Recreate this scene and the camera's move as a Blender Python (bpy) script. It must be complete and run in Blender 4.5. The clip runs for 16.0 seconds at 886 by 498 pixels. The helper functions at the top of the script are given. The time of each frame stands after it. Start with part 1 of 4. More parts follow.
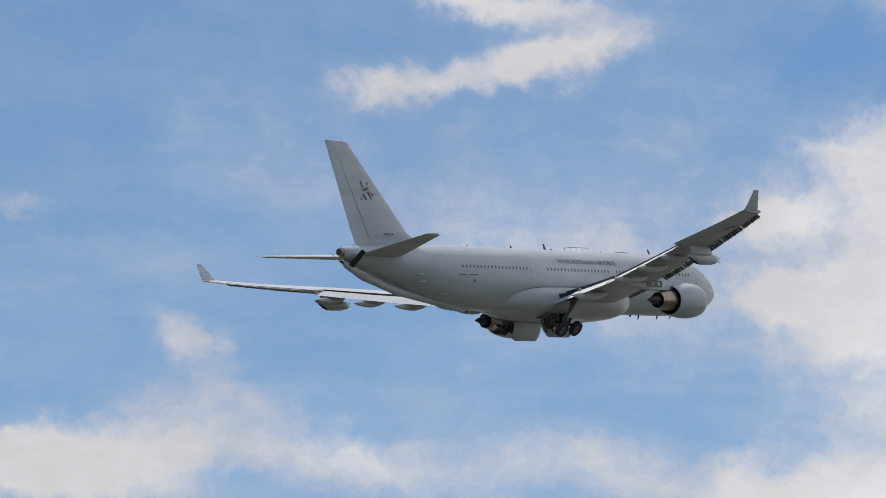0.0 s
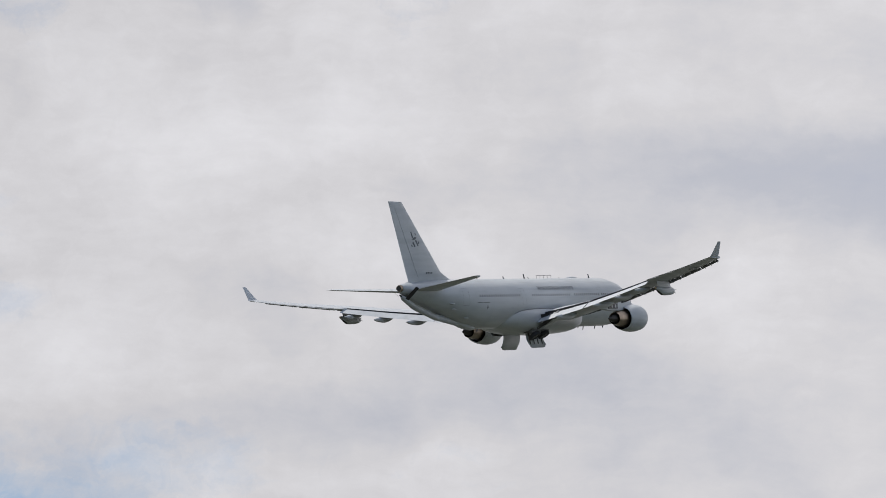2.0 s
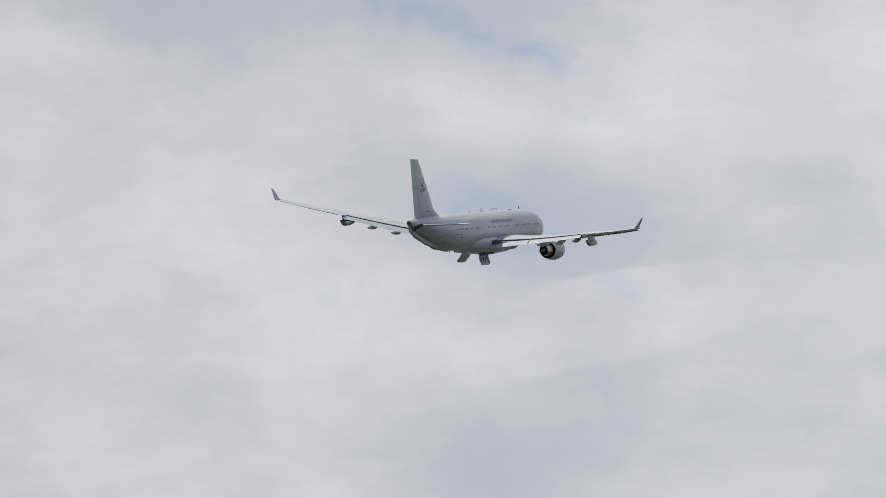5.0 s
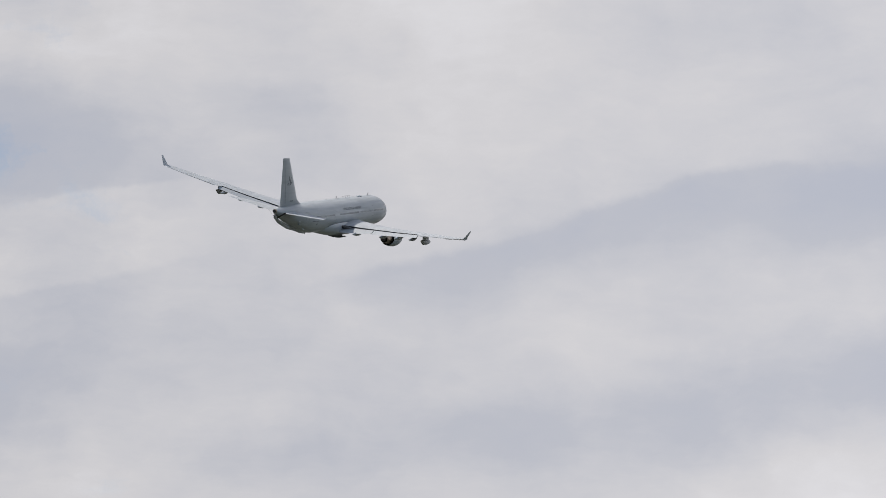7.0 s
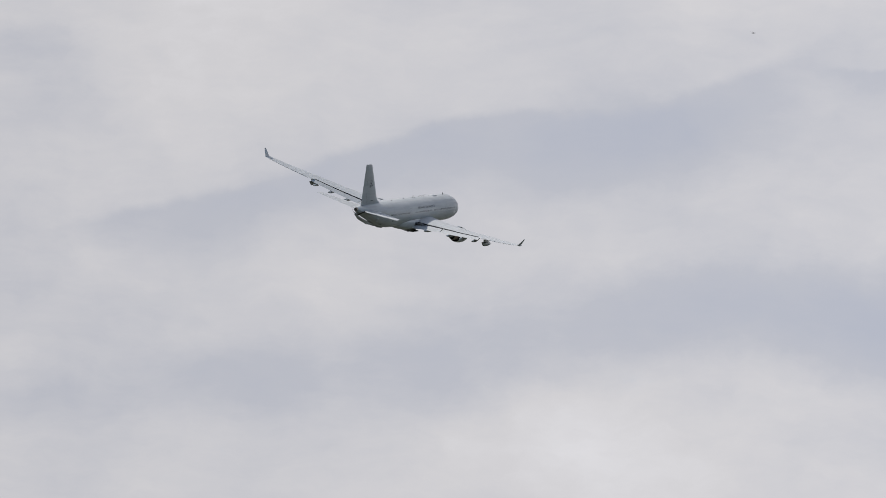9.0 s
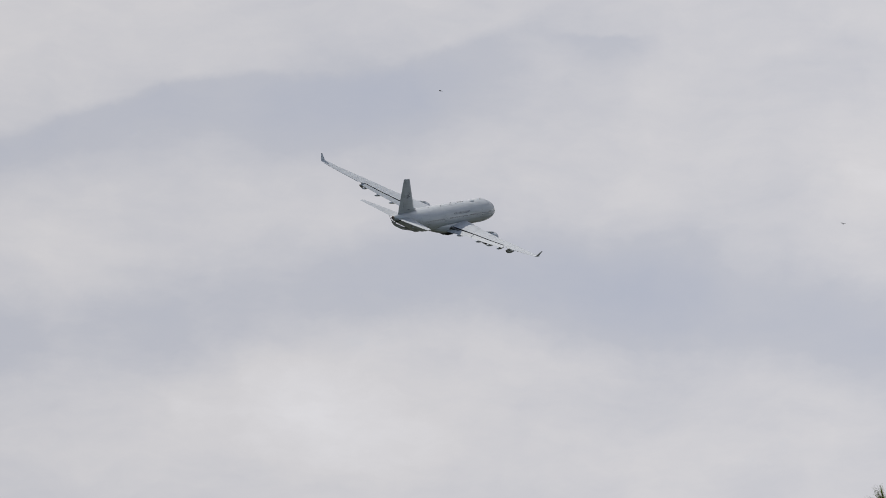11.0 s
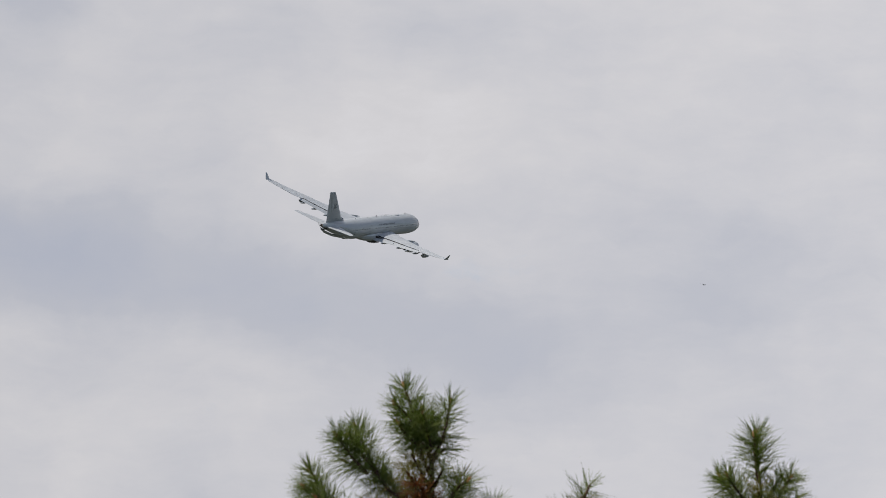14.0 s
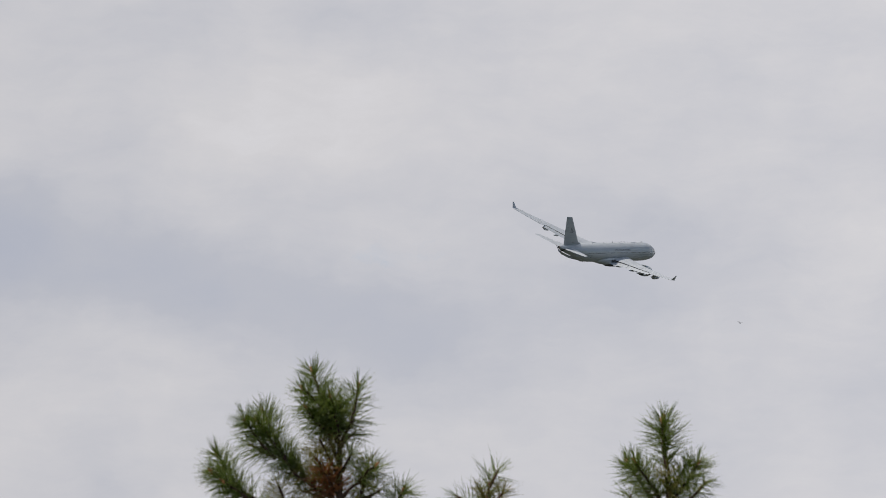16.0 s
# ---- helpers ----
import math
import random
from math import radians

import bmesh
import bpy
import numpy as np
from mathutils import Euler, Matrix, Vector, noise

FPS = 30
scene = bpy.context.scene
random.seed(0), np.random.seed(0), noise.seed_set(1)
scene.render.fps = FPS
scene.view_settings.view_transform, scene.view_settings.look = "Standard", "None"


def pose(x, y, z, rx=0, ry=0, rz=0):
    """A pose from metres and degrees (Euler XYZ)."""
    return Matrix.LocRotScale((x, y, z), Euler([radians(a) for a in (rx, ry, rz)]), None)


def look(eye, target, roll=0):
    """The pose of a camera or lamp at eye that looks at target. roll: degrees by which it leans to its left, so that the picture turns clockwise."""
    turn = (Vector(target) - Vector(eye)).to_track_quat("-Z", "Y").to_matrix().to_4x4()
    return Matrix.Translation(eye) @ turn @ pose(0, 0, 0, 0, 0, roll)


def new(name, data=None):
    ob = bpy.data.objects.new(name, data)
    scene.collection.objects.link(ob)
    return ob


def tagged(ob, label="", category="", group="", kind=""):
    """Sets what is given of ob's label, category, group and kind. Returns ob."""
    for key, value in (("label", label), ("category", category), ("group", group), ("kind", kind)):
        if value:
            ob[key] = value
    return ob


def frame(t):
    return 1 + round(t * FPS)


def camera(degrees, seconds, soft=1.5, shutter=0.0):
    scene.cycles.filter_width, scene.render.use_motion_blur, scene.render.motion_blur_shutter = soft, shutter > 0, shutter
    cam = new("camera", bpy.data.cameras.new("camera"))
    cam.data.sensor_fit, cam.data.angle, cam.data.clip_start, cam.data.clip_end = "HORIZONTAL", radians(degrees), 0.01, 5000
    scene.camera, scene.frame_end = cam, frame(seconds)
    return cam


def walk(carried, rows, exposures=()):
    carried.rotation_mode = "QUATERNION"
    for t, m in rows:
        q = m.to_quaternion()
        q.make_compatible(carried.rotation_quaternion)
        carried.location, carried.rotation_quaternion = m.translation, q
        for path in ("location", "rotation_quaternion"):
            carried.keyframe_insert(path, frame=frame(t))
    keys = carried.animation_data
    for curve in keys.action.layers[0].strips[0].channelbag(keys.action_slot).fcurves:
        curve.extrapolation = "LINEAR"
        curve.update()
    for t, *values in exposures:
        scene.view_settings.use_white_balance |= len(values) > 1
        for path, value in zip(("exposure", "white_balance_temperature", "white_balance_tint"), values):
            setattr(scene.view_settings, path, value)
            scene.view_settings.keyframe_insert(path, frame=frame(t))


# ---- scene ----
# A grey tanker aircraft climbs away, turning right, filmed with a long lens from the ground.
CLIP = 16.0
EXPOSURES = [(0.0, 0.22), (1.5, 0.13), (4.0, 0.02), (6.5, -0.06), (9.0, -0.11), (12.0, -0.17), (16.0, -0.22)]
EYE = (0.0, 0.0, 1.7)
CAMERA_ROWS = [
    (0, -0.036, 15.632),
    (0.5, 3.387, 14.953),
    (1, 5.643, 14.516),
    (1.5, 8.350, 14.127),
    (2, 10.804, 13.616),
    (2.5, 12.504, 12.972),
    (3, 14.476, 12.553),
    (3.5, 16.401, 12.161),
    (4, 18.518, 11.775),
    (4.2, 19.014, 11.614),
    (6.3, 24.595, 10.289),
    (6.5, 25.533, 10.306),
    (7, 26.729, 10.131),
    (7.5, 28.239, 10.091),
    (8, 28.924, 9.989),
    (8.5, 29.108, 9.703),
    (9, 29.693, 9.504),
    (9.2, 29.862, 9.473),
    (11.3, 33.635, 8.933),
    (11.5, 34.171, 8.836),
    (12, 35.053, 8.746),
    (12.5, 36.282, 8.578),
    (13, 36.700, 8.642),
    (13.5, 38.158, 8.616),
    (14, 39.419, 8.668),
    (14.5, 39.791, 8.687),
    (15, 40.288, 8.649),
    (15.5, 40.490, 8.584),
    (16, 40.477, 8.500),
]
PLANE_ROWS = [
    (0, 7.71, 430.21, 119.13, 11.15, 3.12, -35.96),
    (0.5, 34.33, 459.98, 121.57, 11.18, 3.33, -36.71),
    (1, 60.66, 488.84, 124.20, 11.26, 2.65, -37.41),
    (1.5, 86.71, 517.05, 127.03, 11.64, 1.75, -38.10),
    (2, 112.58, 544.79, 130.06, 11.94, 1.34, -38.72),
    (2.5, 138.38, 572.17, 133.30, 12.22, 1.26, -39.07),
    (3, 164.20, 599.25, 136.72, 12.35, 1.58, -39.24),
    (3.5, 190.17, 626.04, 140.29, 12.31, 2.54, -39.52),
    (4, 216.38, 652.55, 144.00, 12.25, 4.01, -39.75),
    (4.2, 226.94, 663.07, 145.51, 12.18, 4.72, -39.83),
    (6.3, 341.66, 769.91, 161.67, 12.88, 13.98, -41.38),
    (6.5, 352.98, 779.67, 163.20, 12.97, 14.60, -41.76),
    (7, 381.60, 803.69, 166.95, 12.90, 16.30, -42.49),
    (7.5, 410.65, 827.14, 170.62, 12.87, 17.94, -43.40),
    (8, 440.13, 849.96, 174.20, 12.90, 19.22, -44.42),
    (8.5, 470.06, 872.11, 177.68, 12.90, 20.30, -45.53),
    (9, 500.44, 893.52, 181.08, 12.83, 21.51, -46.69),
    (9.2, 512.72, 901.87, 182.41, 12.74, 21.91, -47.16),
    (11.3, 646.37, 981.29, 195.72, 14.26, 26.28, -53.00),
    (11.5, 659.90, 987.83, 196.81, 14.27, 26.55, -53.66),
    (12, 694.43, 1003.22, 199.75, 14.02, 26.76, -55.22),
    (12.5, 729.69, 1017.38, 203.23, 13.37, 26.52, -56.83),
    (13, 765.59, 1030.46, 206.94, 12.78, 26.12, -58.42),
    (13.5, 802.38, 1042.47, 210.17, 12.23, 25.70, -60.18),
    (14, 839.89, 1053.52, 213.18, 11.66, 25.59, -61.99),
    (14.5, 877.72, 1064.04, 215.90, 11.18, 25.72, -63.78),
    (15, 916.31, 1073.89, 217.96, 10.54, 25.78, -65.53),
    (15.5, 955.78, 1082.96, 219.99, 9.62, 25.86, -67.43),
    (16, 995.65, 1091.97, 221.55, 8.63, 25.83, -69.29),
]

cam = camera(10.1039, CLIP, soft=0.8)
cam.data.dof.use_dof, cam.data.dof.focus_distance, cam.data.dof.aperture_fstop = True, 900.0, 20.0
walk(cam, [(t, pose(*EYE, 90 + el, 0, -az)) for t, az, el in CAMERA_ROWS],
     exposures=EXPOSURES)


# ---- world and sun ----
SUN_AZ, SUN_EL = -78.0, 54.0


class Nodes:
    """A short way to write node trees."""

    def __init__(self, tree):
        self.tree = tree
        tree.nodes.clear()

    def add(self, kind, links=()):
        n = self.tree.nodes.new(kind)
        for key, value in links:
            sock = n.inputs[key]
            if isinstance(value, bpy.types.NodeSocket):
                self.tree.links.new(value, sock)
            else:
                sock.default_value = value
        return n

    def math(self, op, a, b=0.0, clamp=False):
        n = self.add("ShaderNodeMath", [(0, a), (1, b)])
        n.operation, n.use_clamp = op, clamp
        return n.outputs[0]

    def noise(self, vec, scale, detail=4.0, rough=0.55, lac=2.0, distortion=0.0):
        n = self.add("ShaderNodeTexNoise", [("Vector", vec), ("Scale", scale), ("Detail", detail),
                                            ("Roughness", rough), ("Lacunarity", lac), ("Distortion", distortion)])
        return n.outputs[0]

    def ramp(self, fac, stops):
        n = self.add("ShaderNodeValToRGB", [(0, fac)])
        els = n.color_ramp.elements
        while len(els) < len(stops):
            els.new(0.5)
        for e, (p, c) in zip(els, stops):
            e.position, e.color = p, (*c, 1.0)
        return n.outputs[0]

    def mix(self, fac, a, b, blend="MIX"):
        n = self.add("ShaderNodeMix")
        n.data_type, n.blend_type = "RGBA", blend
        for sock, value in ((n.inputs[0], fac), (n.inputs[6], a), (n.inputs[7], b)):
            if isinstance(value, bpy.types.NodeSocket):
                self.tree.links.new(value, sock)
            else:
                sock.default_value = value if not isinstance(value, tuple) else (*value[:3], 1.0)
        return n.outputs[2]

    def smooth(self, value, lo, hi, to_lo=0.0, to_hi=1.0):
        n = self.add("ShaderNodeMapRange", [(0, value), (1, lo), (2, hi), (3, to_lo), (4, to_hi)])
        n.interpolation_type = "SMOOTHSTEP"
        return n.outputs[0]


# each: azimuth, elevation, half width, half height, turn, amount
GAP_PUFFS = [  # puffs and veils in the blue gap
    (-4.65, 16.54, 14.86, 12.28, 0, -0.42),
    (-0.60, 17.51, 1.23, 0.48, 8, 0.9),
    (1.16, 17.74, 1.68, 0.52, 10, 0.95),
    (0.75, 18.45, 1.94, 0.45, -5, 0.9),
    (-3.07, 14.67, 0.71, 0.58, -35, 0.7),
    (-2.30, 13.60, 1.80, 0.95, -25, 0.5),
    (-2.90, 13.00, 1.40, 0.70, 0, 0.55),
    (-4.11, 13.25, 1.94, 0.84, 8, 0.9),
    (-4.97, 12.99, 1.03, 0.71, 0, 0.7),
    (-0.59, 13.12, 2.46, 0.71, -12, 0.45),
    (-5.17, 16.09, 0.58, 0.21, -15, 0.4),
    (-1.54, 16.35, 4.13, 0.97, -18, 0.36),
    (1.75, 15.44, 3.23, 1.23, -25, 0.42),
    (-4.28, 15.38, 2.71, 0.45, 15, 0.18),
    (4.33, 16.90, 1.23, 0.35, -5, 0.15),
    (4.70, 17.75, 2.10, 1.05, -8, -0.75),
    (2.06, 13.05, 2.71, 0.58, -10, 0.45),
]
EDGE_PUFFS = [  # the ragged edge of the cloud bank
    (3.90, 15.90, 0.90, 0.58, 20, 0.75),
    (3.88, 14.96, 0.90, 0.39, 0, 0.6),
    (4.99, 16.35, 1.16, 1.10, 0, 0.5),
    (5.15, 14.86, 1.68, 0.84, 0, 0.55),
    (6.27, 17.22, 1.94, 1.03, 35, 0.45),
    (7.05, 15.67, 2.71, 2.13, 30, 0.68),
    (7.48, 13.67, 2.71, 2.13, 0, 1),
    (4.15, 12.70, 2.20, 0.78, 0, 0.55),
    (7.89, 17.03, 1.68, 1.68, 0, 0.55),
    (8.43, 14.57, 2.71, 3.88, 0, 0.7),
    (6.06, 16.51, 0.97, 0.39, 25, -0.2),
    (3.33, 13.88, 0.97, 1.29, 0, -0.12),
    (4.49, 12.07, 2.71, 1.42, 0, 0.5),
    (3.80, 16.85, 1.23, 0.45, 0, -0.25),
    (5.11, 14.84, 1.94, 1.94, 0, 0.3),
    (6.87, 12.07, 1.94, 1.03, 0, 0.5),
]
THIN_PLACES = [  # where the bank thins and blue shows
    (12.17, 16.85, 1.49, 0.29, 0, -0.178),
    (17.14, 14.30, 1.81, 0.45, 8, -0.25),
    (14.95, 15.11, 2.13, 0.58, 0, -0.107),
    (20.30, 13.75, 3.30, 0.62, -20, -0.45),
    (21.05, 14.62, 1.94, 0.65, -10, -0.178),
    (19.14, 10.81, 2.13, 0.58, -8, -0.309),
    (20.99, 11.39, 1.81, 0.71, 5, -0.298),
    (12.17, 10.33, 1.55, 0.39, 0, -0.197),
    (16.64, 14.20, 1.23, 0.26, 0, -0.167),
    (21.84, 12.65, 1.42, 0.71, -40, -0.208),
    (21.30, 11.35, 2.20, 0.90, -20, -0.10),
    (21.42, 10.65, 1.94, 0.84, -15, -0.19),
    (21.41, 11.20, 2.40, 1.10, -15, -0.16),
    (21.63, 8.49, 2.71, 0.71, 5, -0.13),
]
BANK_SHADES = [  # under the bright bank
    (21.80, 8.70, 3.20, 1.40, 5, 0.24),
    (18.96, 14.04, 6.46, 1.29, -4, 0.36),
    (21.59, 11.39, 3.10, 1.10, -10, 0.3),
    (9.12, 14.26, 4.52, 2.71, 0, -0.13),
    (5.68, 12.45, 3.23, 1.42, 0, -0.12),
    (12.48, 14.40, 5.81, 0.90, 5, 0.155),
    (10.63, 11.82, 4.52, 0.71, 8, 0.136),
    (8.46, 11.68, 4.52, 0.52, 0, 0.074),
    (12.28, 12.30, 2.71, 1.29, -10, 0.136),
    (15.51, 14.30, 3.36, 0.78, -5, 0.124),
    (14.06, 12.88, 1.81, 0.84, 0, -0.03),
    (20.44, 9.52, 2.71, 0.97, 0, -0.093),
]
SHEET_SHADES = [  # under the even sheet beyond it
    (27.22, 12.94, 2.71, 2.13, 0, -0.248),
    (31.10, 8.54, 6.14, 0.97, 9, 0.279),
    (26.54, 7.96, 3.88, 0.65, 8, 0.186),
    (34.77, 8.73, 3.62, 0.97, -3, 0.248),
    (26.51, 10.74, 2.71, 1.03, 12, -0.108),
    (31.10, 7.18, 5.81, 1.10, 5, -0.124),
    (35.08, 8.39, 4.91, 0.84, -8, 0.26),
    (39.32, 7.55, 4.52, 1.10, -14, 0.26),
    (31.79, 10.59, 2.20, 0.97, 10, 0.155),
    (38.68, 10.20, 3.62, 1.10, 0, -0.108),
    (32.81, 6.78, 4.01, 1.49, -6, -0.124),
    (41.23, 8.25, 5.17, 1.49, -6, 0.174),
    (39.01, 9.93, 3.23, 0.90, 0, -0.093),
    (42.88, 9.67, 2.71, 0.78, 0, -0.062),
    (44.49, 6.83, 3.23, 1.68, 0, 0.074),
    (32.58, 9.09, 32.30, 11.63, 0, 0.09),
    (30.46, 10.54, 4.52, 0.90, 8, 0.12),
]
CLOUD_SHELVES = [  # azimuth, elevation, half width, half height, turn, amount
    (26.71, 10.08, 2.13, 0.97, 12, 0.26),
    (28.88, 10.72, 1.94, 1.10, 16, 0.3),
    (31.11, 11.09, 2.13, 1.10, 4, 0.26),
    (33.03, 11.45, 1.68, 1.03, 20, 0.22),
    (34.68, 11.55, 0.84, 0.58, 0, 0.2),
    (22.67, 10.78, 1.68, 0.45, 10, -0.15),
    (22.60, 9.78, 2.13, 0.58, 12, 0.12),
]


def build_world():
    """Sky with a broken layer of cloud: puffs add or open cover, shades darken its underside."""
    world = bpy.data.worlds.new("sky")
    scene.world = world
    world.use_nodes = True
    n = Nodes(world.node_tree)
    out = n.add("ShaderNodeOutputWorld")
    bg = n.add("ShaderNodeBackground", [("Strength", 1.0)])
    n.tree.links.new(bg.outputs[0], out.inputs[0])
    at = n.add("ShaderNodeTexCoord").outputs["Generated"]
    tex = n.add("ShaderNodeTexSky")
    tex.sky_type, tex.sun_disc = "NISHITA", False
    tex.sun_elevation, tex.sun_rotation = radians(SUN_EL), radians(SUN_AZ)
    tex.dust_density, tex.ozone_density = 0.3, 3.0
    sky = n.mix(1.0, tex.outputs[0], SKY_GAIN, "MULTIPLY")
    # azimuth and elevation in degrees
    xyz = n.add("ShaderNodeSeparateXYZ", [(0, at)])
    az = n.math("MULTIPLY", n.math("ARCTAN2", xyz.outputs[0], xyz.outputs[1]), 57.29578)
    el = n.math("MULTIPLY", n.math("ARCSINE", xyz.outputs[2]), 57.29578)
    flat = n.add("ShaderNodeCombineXYZ", [(0, az), (1, el)]).outputs[0]

    def wander(scale, amount, detail):
        t = n.add("ShaderNodeTexNoise", [("Vector", flat), ("Scale", scale), ("Detail", detail), ("Roughness", 0.62)])
        d = n.add("ShaderNodeVectorMath", [(0, t.outputs["Color"]), (1, (0.5, 0.5, 0.5))])
        d.operation = "SUBTRACT"
        k = n.add("ShaderNodeVectorMath", [(0, d.outputs[0]), (1, (amount, amount * 0.7, 0.0))])
        k.operation = "MULTIPLY"
        return k.outputs[0]

    def added(a, b):
        v = n.add("ShaderNodeVectorMath", [(0, a), (1, b)])
        v.operation = "ADD"
        return v.outputs[0]

    ragged = added(added(flat, wander(0.75, 1.5, 6.0)), wander(3.2, 0.42, 5.0))
    soft = added(flat, wander(0.5, 1.1, 5.0))

    def field(blobs, where, base):
        total = base
        for a, e, w, h, turn, amount in blobs:
            m = n.add("ShaderNodeMapping", [("Vector", where), ("Location", (a, e, 0)), ("Rotation", (0, 0, radians(turn))),
                                            ("Scale", (w, h, 1.0))])
            m.vector_type = "TEXTURE"
            g = n.add("ShaderNodeTexGradient", [(0, m.outputs[0])])
            g.gradient_type = "SPHERICAL"
            f = n.smooth(g.outputs["Fac"], 0.0, 1.0, 0.0, amount * 1.12)
            total = n.math("ADD", total, f)
        return total

    # the long streaks of high cloud run down to the right
    turned = n.add("ShaderNodeMapping", [("Vector", soft), ("Rotation", (0, 0, radians(14))), ("Scale", (0.45, 1.3, 1.0))]).outputs[0]
    streak = n.noise(turned, 0.9, 7.0, 0.6)
    puff = n.noise(ragged, 0.55, 8.0, 0.62)
    billow = n.noise(soft, 0.5, 3.0, 0.5)
    bank = n.add("ShaderNodeMapping", [("Vector", ragged), ("Location", (49.5, 14.0, 0)), ("Scale", (50.0, 60.0, 1.0))])
    bank.vector_type = "TEXTURE"
    whole = n.add("ShaderNodeTexGradient", [(0, bank.outputs[0])])
    whole.gradient_type = "SPHERICAL"
    cover = field(GAP_PUFFS + EDGE_PUFFS + THIN_PLACES, ragged, n.smooth(whole.outputs["Fac"], 0.05, 0.28, 0.32, 1.10))
    cover = n.math("ADD", cover, n.math("MULTIPLY", n.math("SUBTRACT", puff, 0.5), 0.8))
    cover = n.math("ADD", cover, n.math("MULTIPLY", n.math("SUBTRACT", streak, 0.5), 1.0))
    # fine curls eat into the edges; long thin cirrus veils the blue
    curl = n.noise(ragged, 2.3, 7.0, 0.66, distortion=0.5)
    cover = n.math("ADD", cover, n.math("MULTIPLY", n.math("SUBTRACT", curl, 0.5), 0.42))
    combed = n.add("ShaderNodeMapping", [("Vector", soft), ("Rotation", (0, 0, radians(24))), ("Scale", (0.35, 1.9, 1.0))]).outputs[0]
    cirrus = n.smooth(n.noise(combed, 0.8, 8.0, 0.62, distortion=0.3), 0.34, 0.70)
    veil = n.math("MULTIPLY", n.smooth(cover, -0.55, 1.05), 0.40)
    veil = n.math("ADD", veil, n.math("MULTIPLY", cirrus, n.smooth(el, 18.6, 15.4, 0.02, 0.14)))
    thick = n.math("ADD", veil, n.math("MULTIPLY", n.smooth(cover, 0.10, 0.98), 0.60), True)
    shade = field(BANK_SHADES + SHEET_SHADES, added(soft, wander(2.6, 0.3, 5.0)), 0.31)
    # shelves: crisp above, fading downwards
    crisp = added(flat, wander(0.9, 0.55, 6.0))
    for a, e, w, h, turn, amount in CLOUD_SHELVES:
        m = n.add("ShaderNodeMapping", [("Vector", crisp), ("Location", (a, e, 0)), ("Rotation", (0, 0, radians(turn))),
                                        ("Scale", (w, h, 1.0))])
        m.vector_type = "TEXTURE"
        g = n.add("ShaderNodeTexGradient", [(0, m.outputs[0])])
        g.gradient_type = "SPHERICAL"
        up = n.add("ShaderNodeSeparateXYZ", [(0, m.outputs[0])]).outputs[1]
        lip = n.smooth(up, -0.12, 0.06, 1.0, 0.0)
        shade = n.math("ADD", shade, n.math("MULTIPLY", n.smooth(g.outputs["Fac"], 0.0, 0.8, 0.0, amount), lip))
    shade = n.math("ADD", shade, n.math("MULTIPLY", n.math("SUBTRACT", streak, 0.5), 0.42))
    shade = n.math("ADD", shade, n.math("MULTIPLY", n.math("SUBTRACT", billow, 0.5), -0.6))
    shade = n.math("ADD", shade, n.math("MULTIPLY", n.math("SUBTRACT", n.noise(turned, 4.2, 6.0, 0.62), 0.5), 0.16))
    shade = n.math("ADD", shade, n.math("MULTIPLY", n.math("SUBTRACT", curl, 0.5), n.smooth(az, 5.0, 24.0, -0.20, -0.07)))
    # the sheet away from the gap is thicker and more even
    calm = n.smooth(az, 20.0, 29.0, 1.0, 0.70)
    shade = n.math("ADD", n.math("MULTIPLY", n.math("SUBTRACT", shade, 0.42), calm), n.smooth(az, 16.0, 30.0, 0.42, 0.45))
    cloud = n.ramp(shade, CLOUD_TONES)
    # the sky brightens away from the gap
    glow = n.add("ShaderNodeMapRange", [(0, az), (1, -5.0), (2, 45.0), (3, 0.83), (4, 1.20)]).outputs[0]
    n.tree.links.new(n.mix(1.0, n.mix(thick, sky, cloud), glow, "MULTIPLY"), bg.inputs["Color"])


SKY_GAIN = (0.088, 0.106, 0.115)
CLOUD_TONES = [(0.0, (0.785, 0.78, 0.81)), (0.32, (0.635, 0.626, 0.648)), (0.62, (0.495, 0.508, 0.565)), (1.0, (0.42, 0.45, 0.54))]
build_world()


sun = new("sun", bpy.data.lights.new("sun", "SUN"))
sun.data.energy, sun.data.angle, sun.data.color = 4.2, radians(2.0), (1.0, 0.95, 0.88)
a, e = radians(SUN_AZ), radians(SUN_EL)
sun.matrix_world = look((0, 0, 500), (-400 * math.sin(a) * math.cos(e), -400 * math.cos(a) * math.cos(e),
                                      500 - 400 * math.sin(e)))


# ---- materials ----
def material(name):
    m = bpy.data.materials.new(name)
    m.use_nodes = True
    n = Nodes(m.node_tree)
    out = n.add("ShaderNodeOutputMaterial")
    bsdf = n.add("ShaderNodeBsdfPrincipled")
    n.tree.links.new(bsdf.outputs[0], out.inputs[0])
    return m, n, bsdf


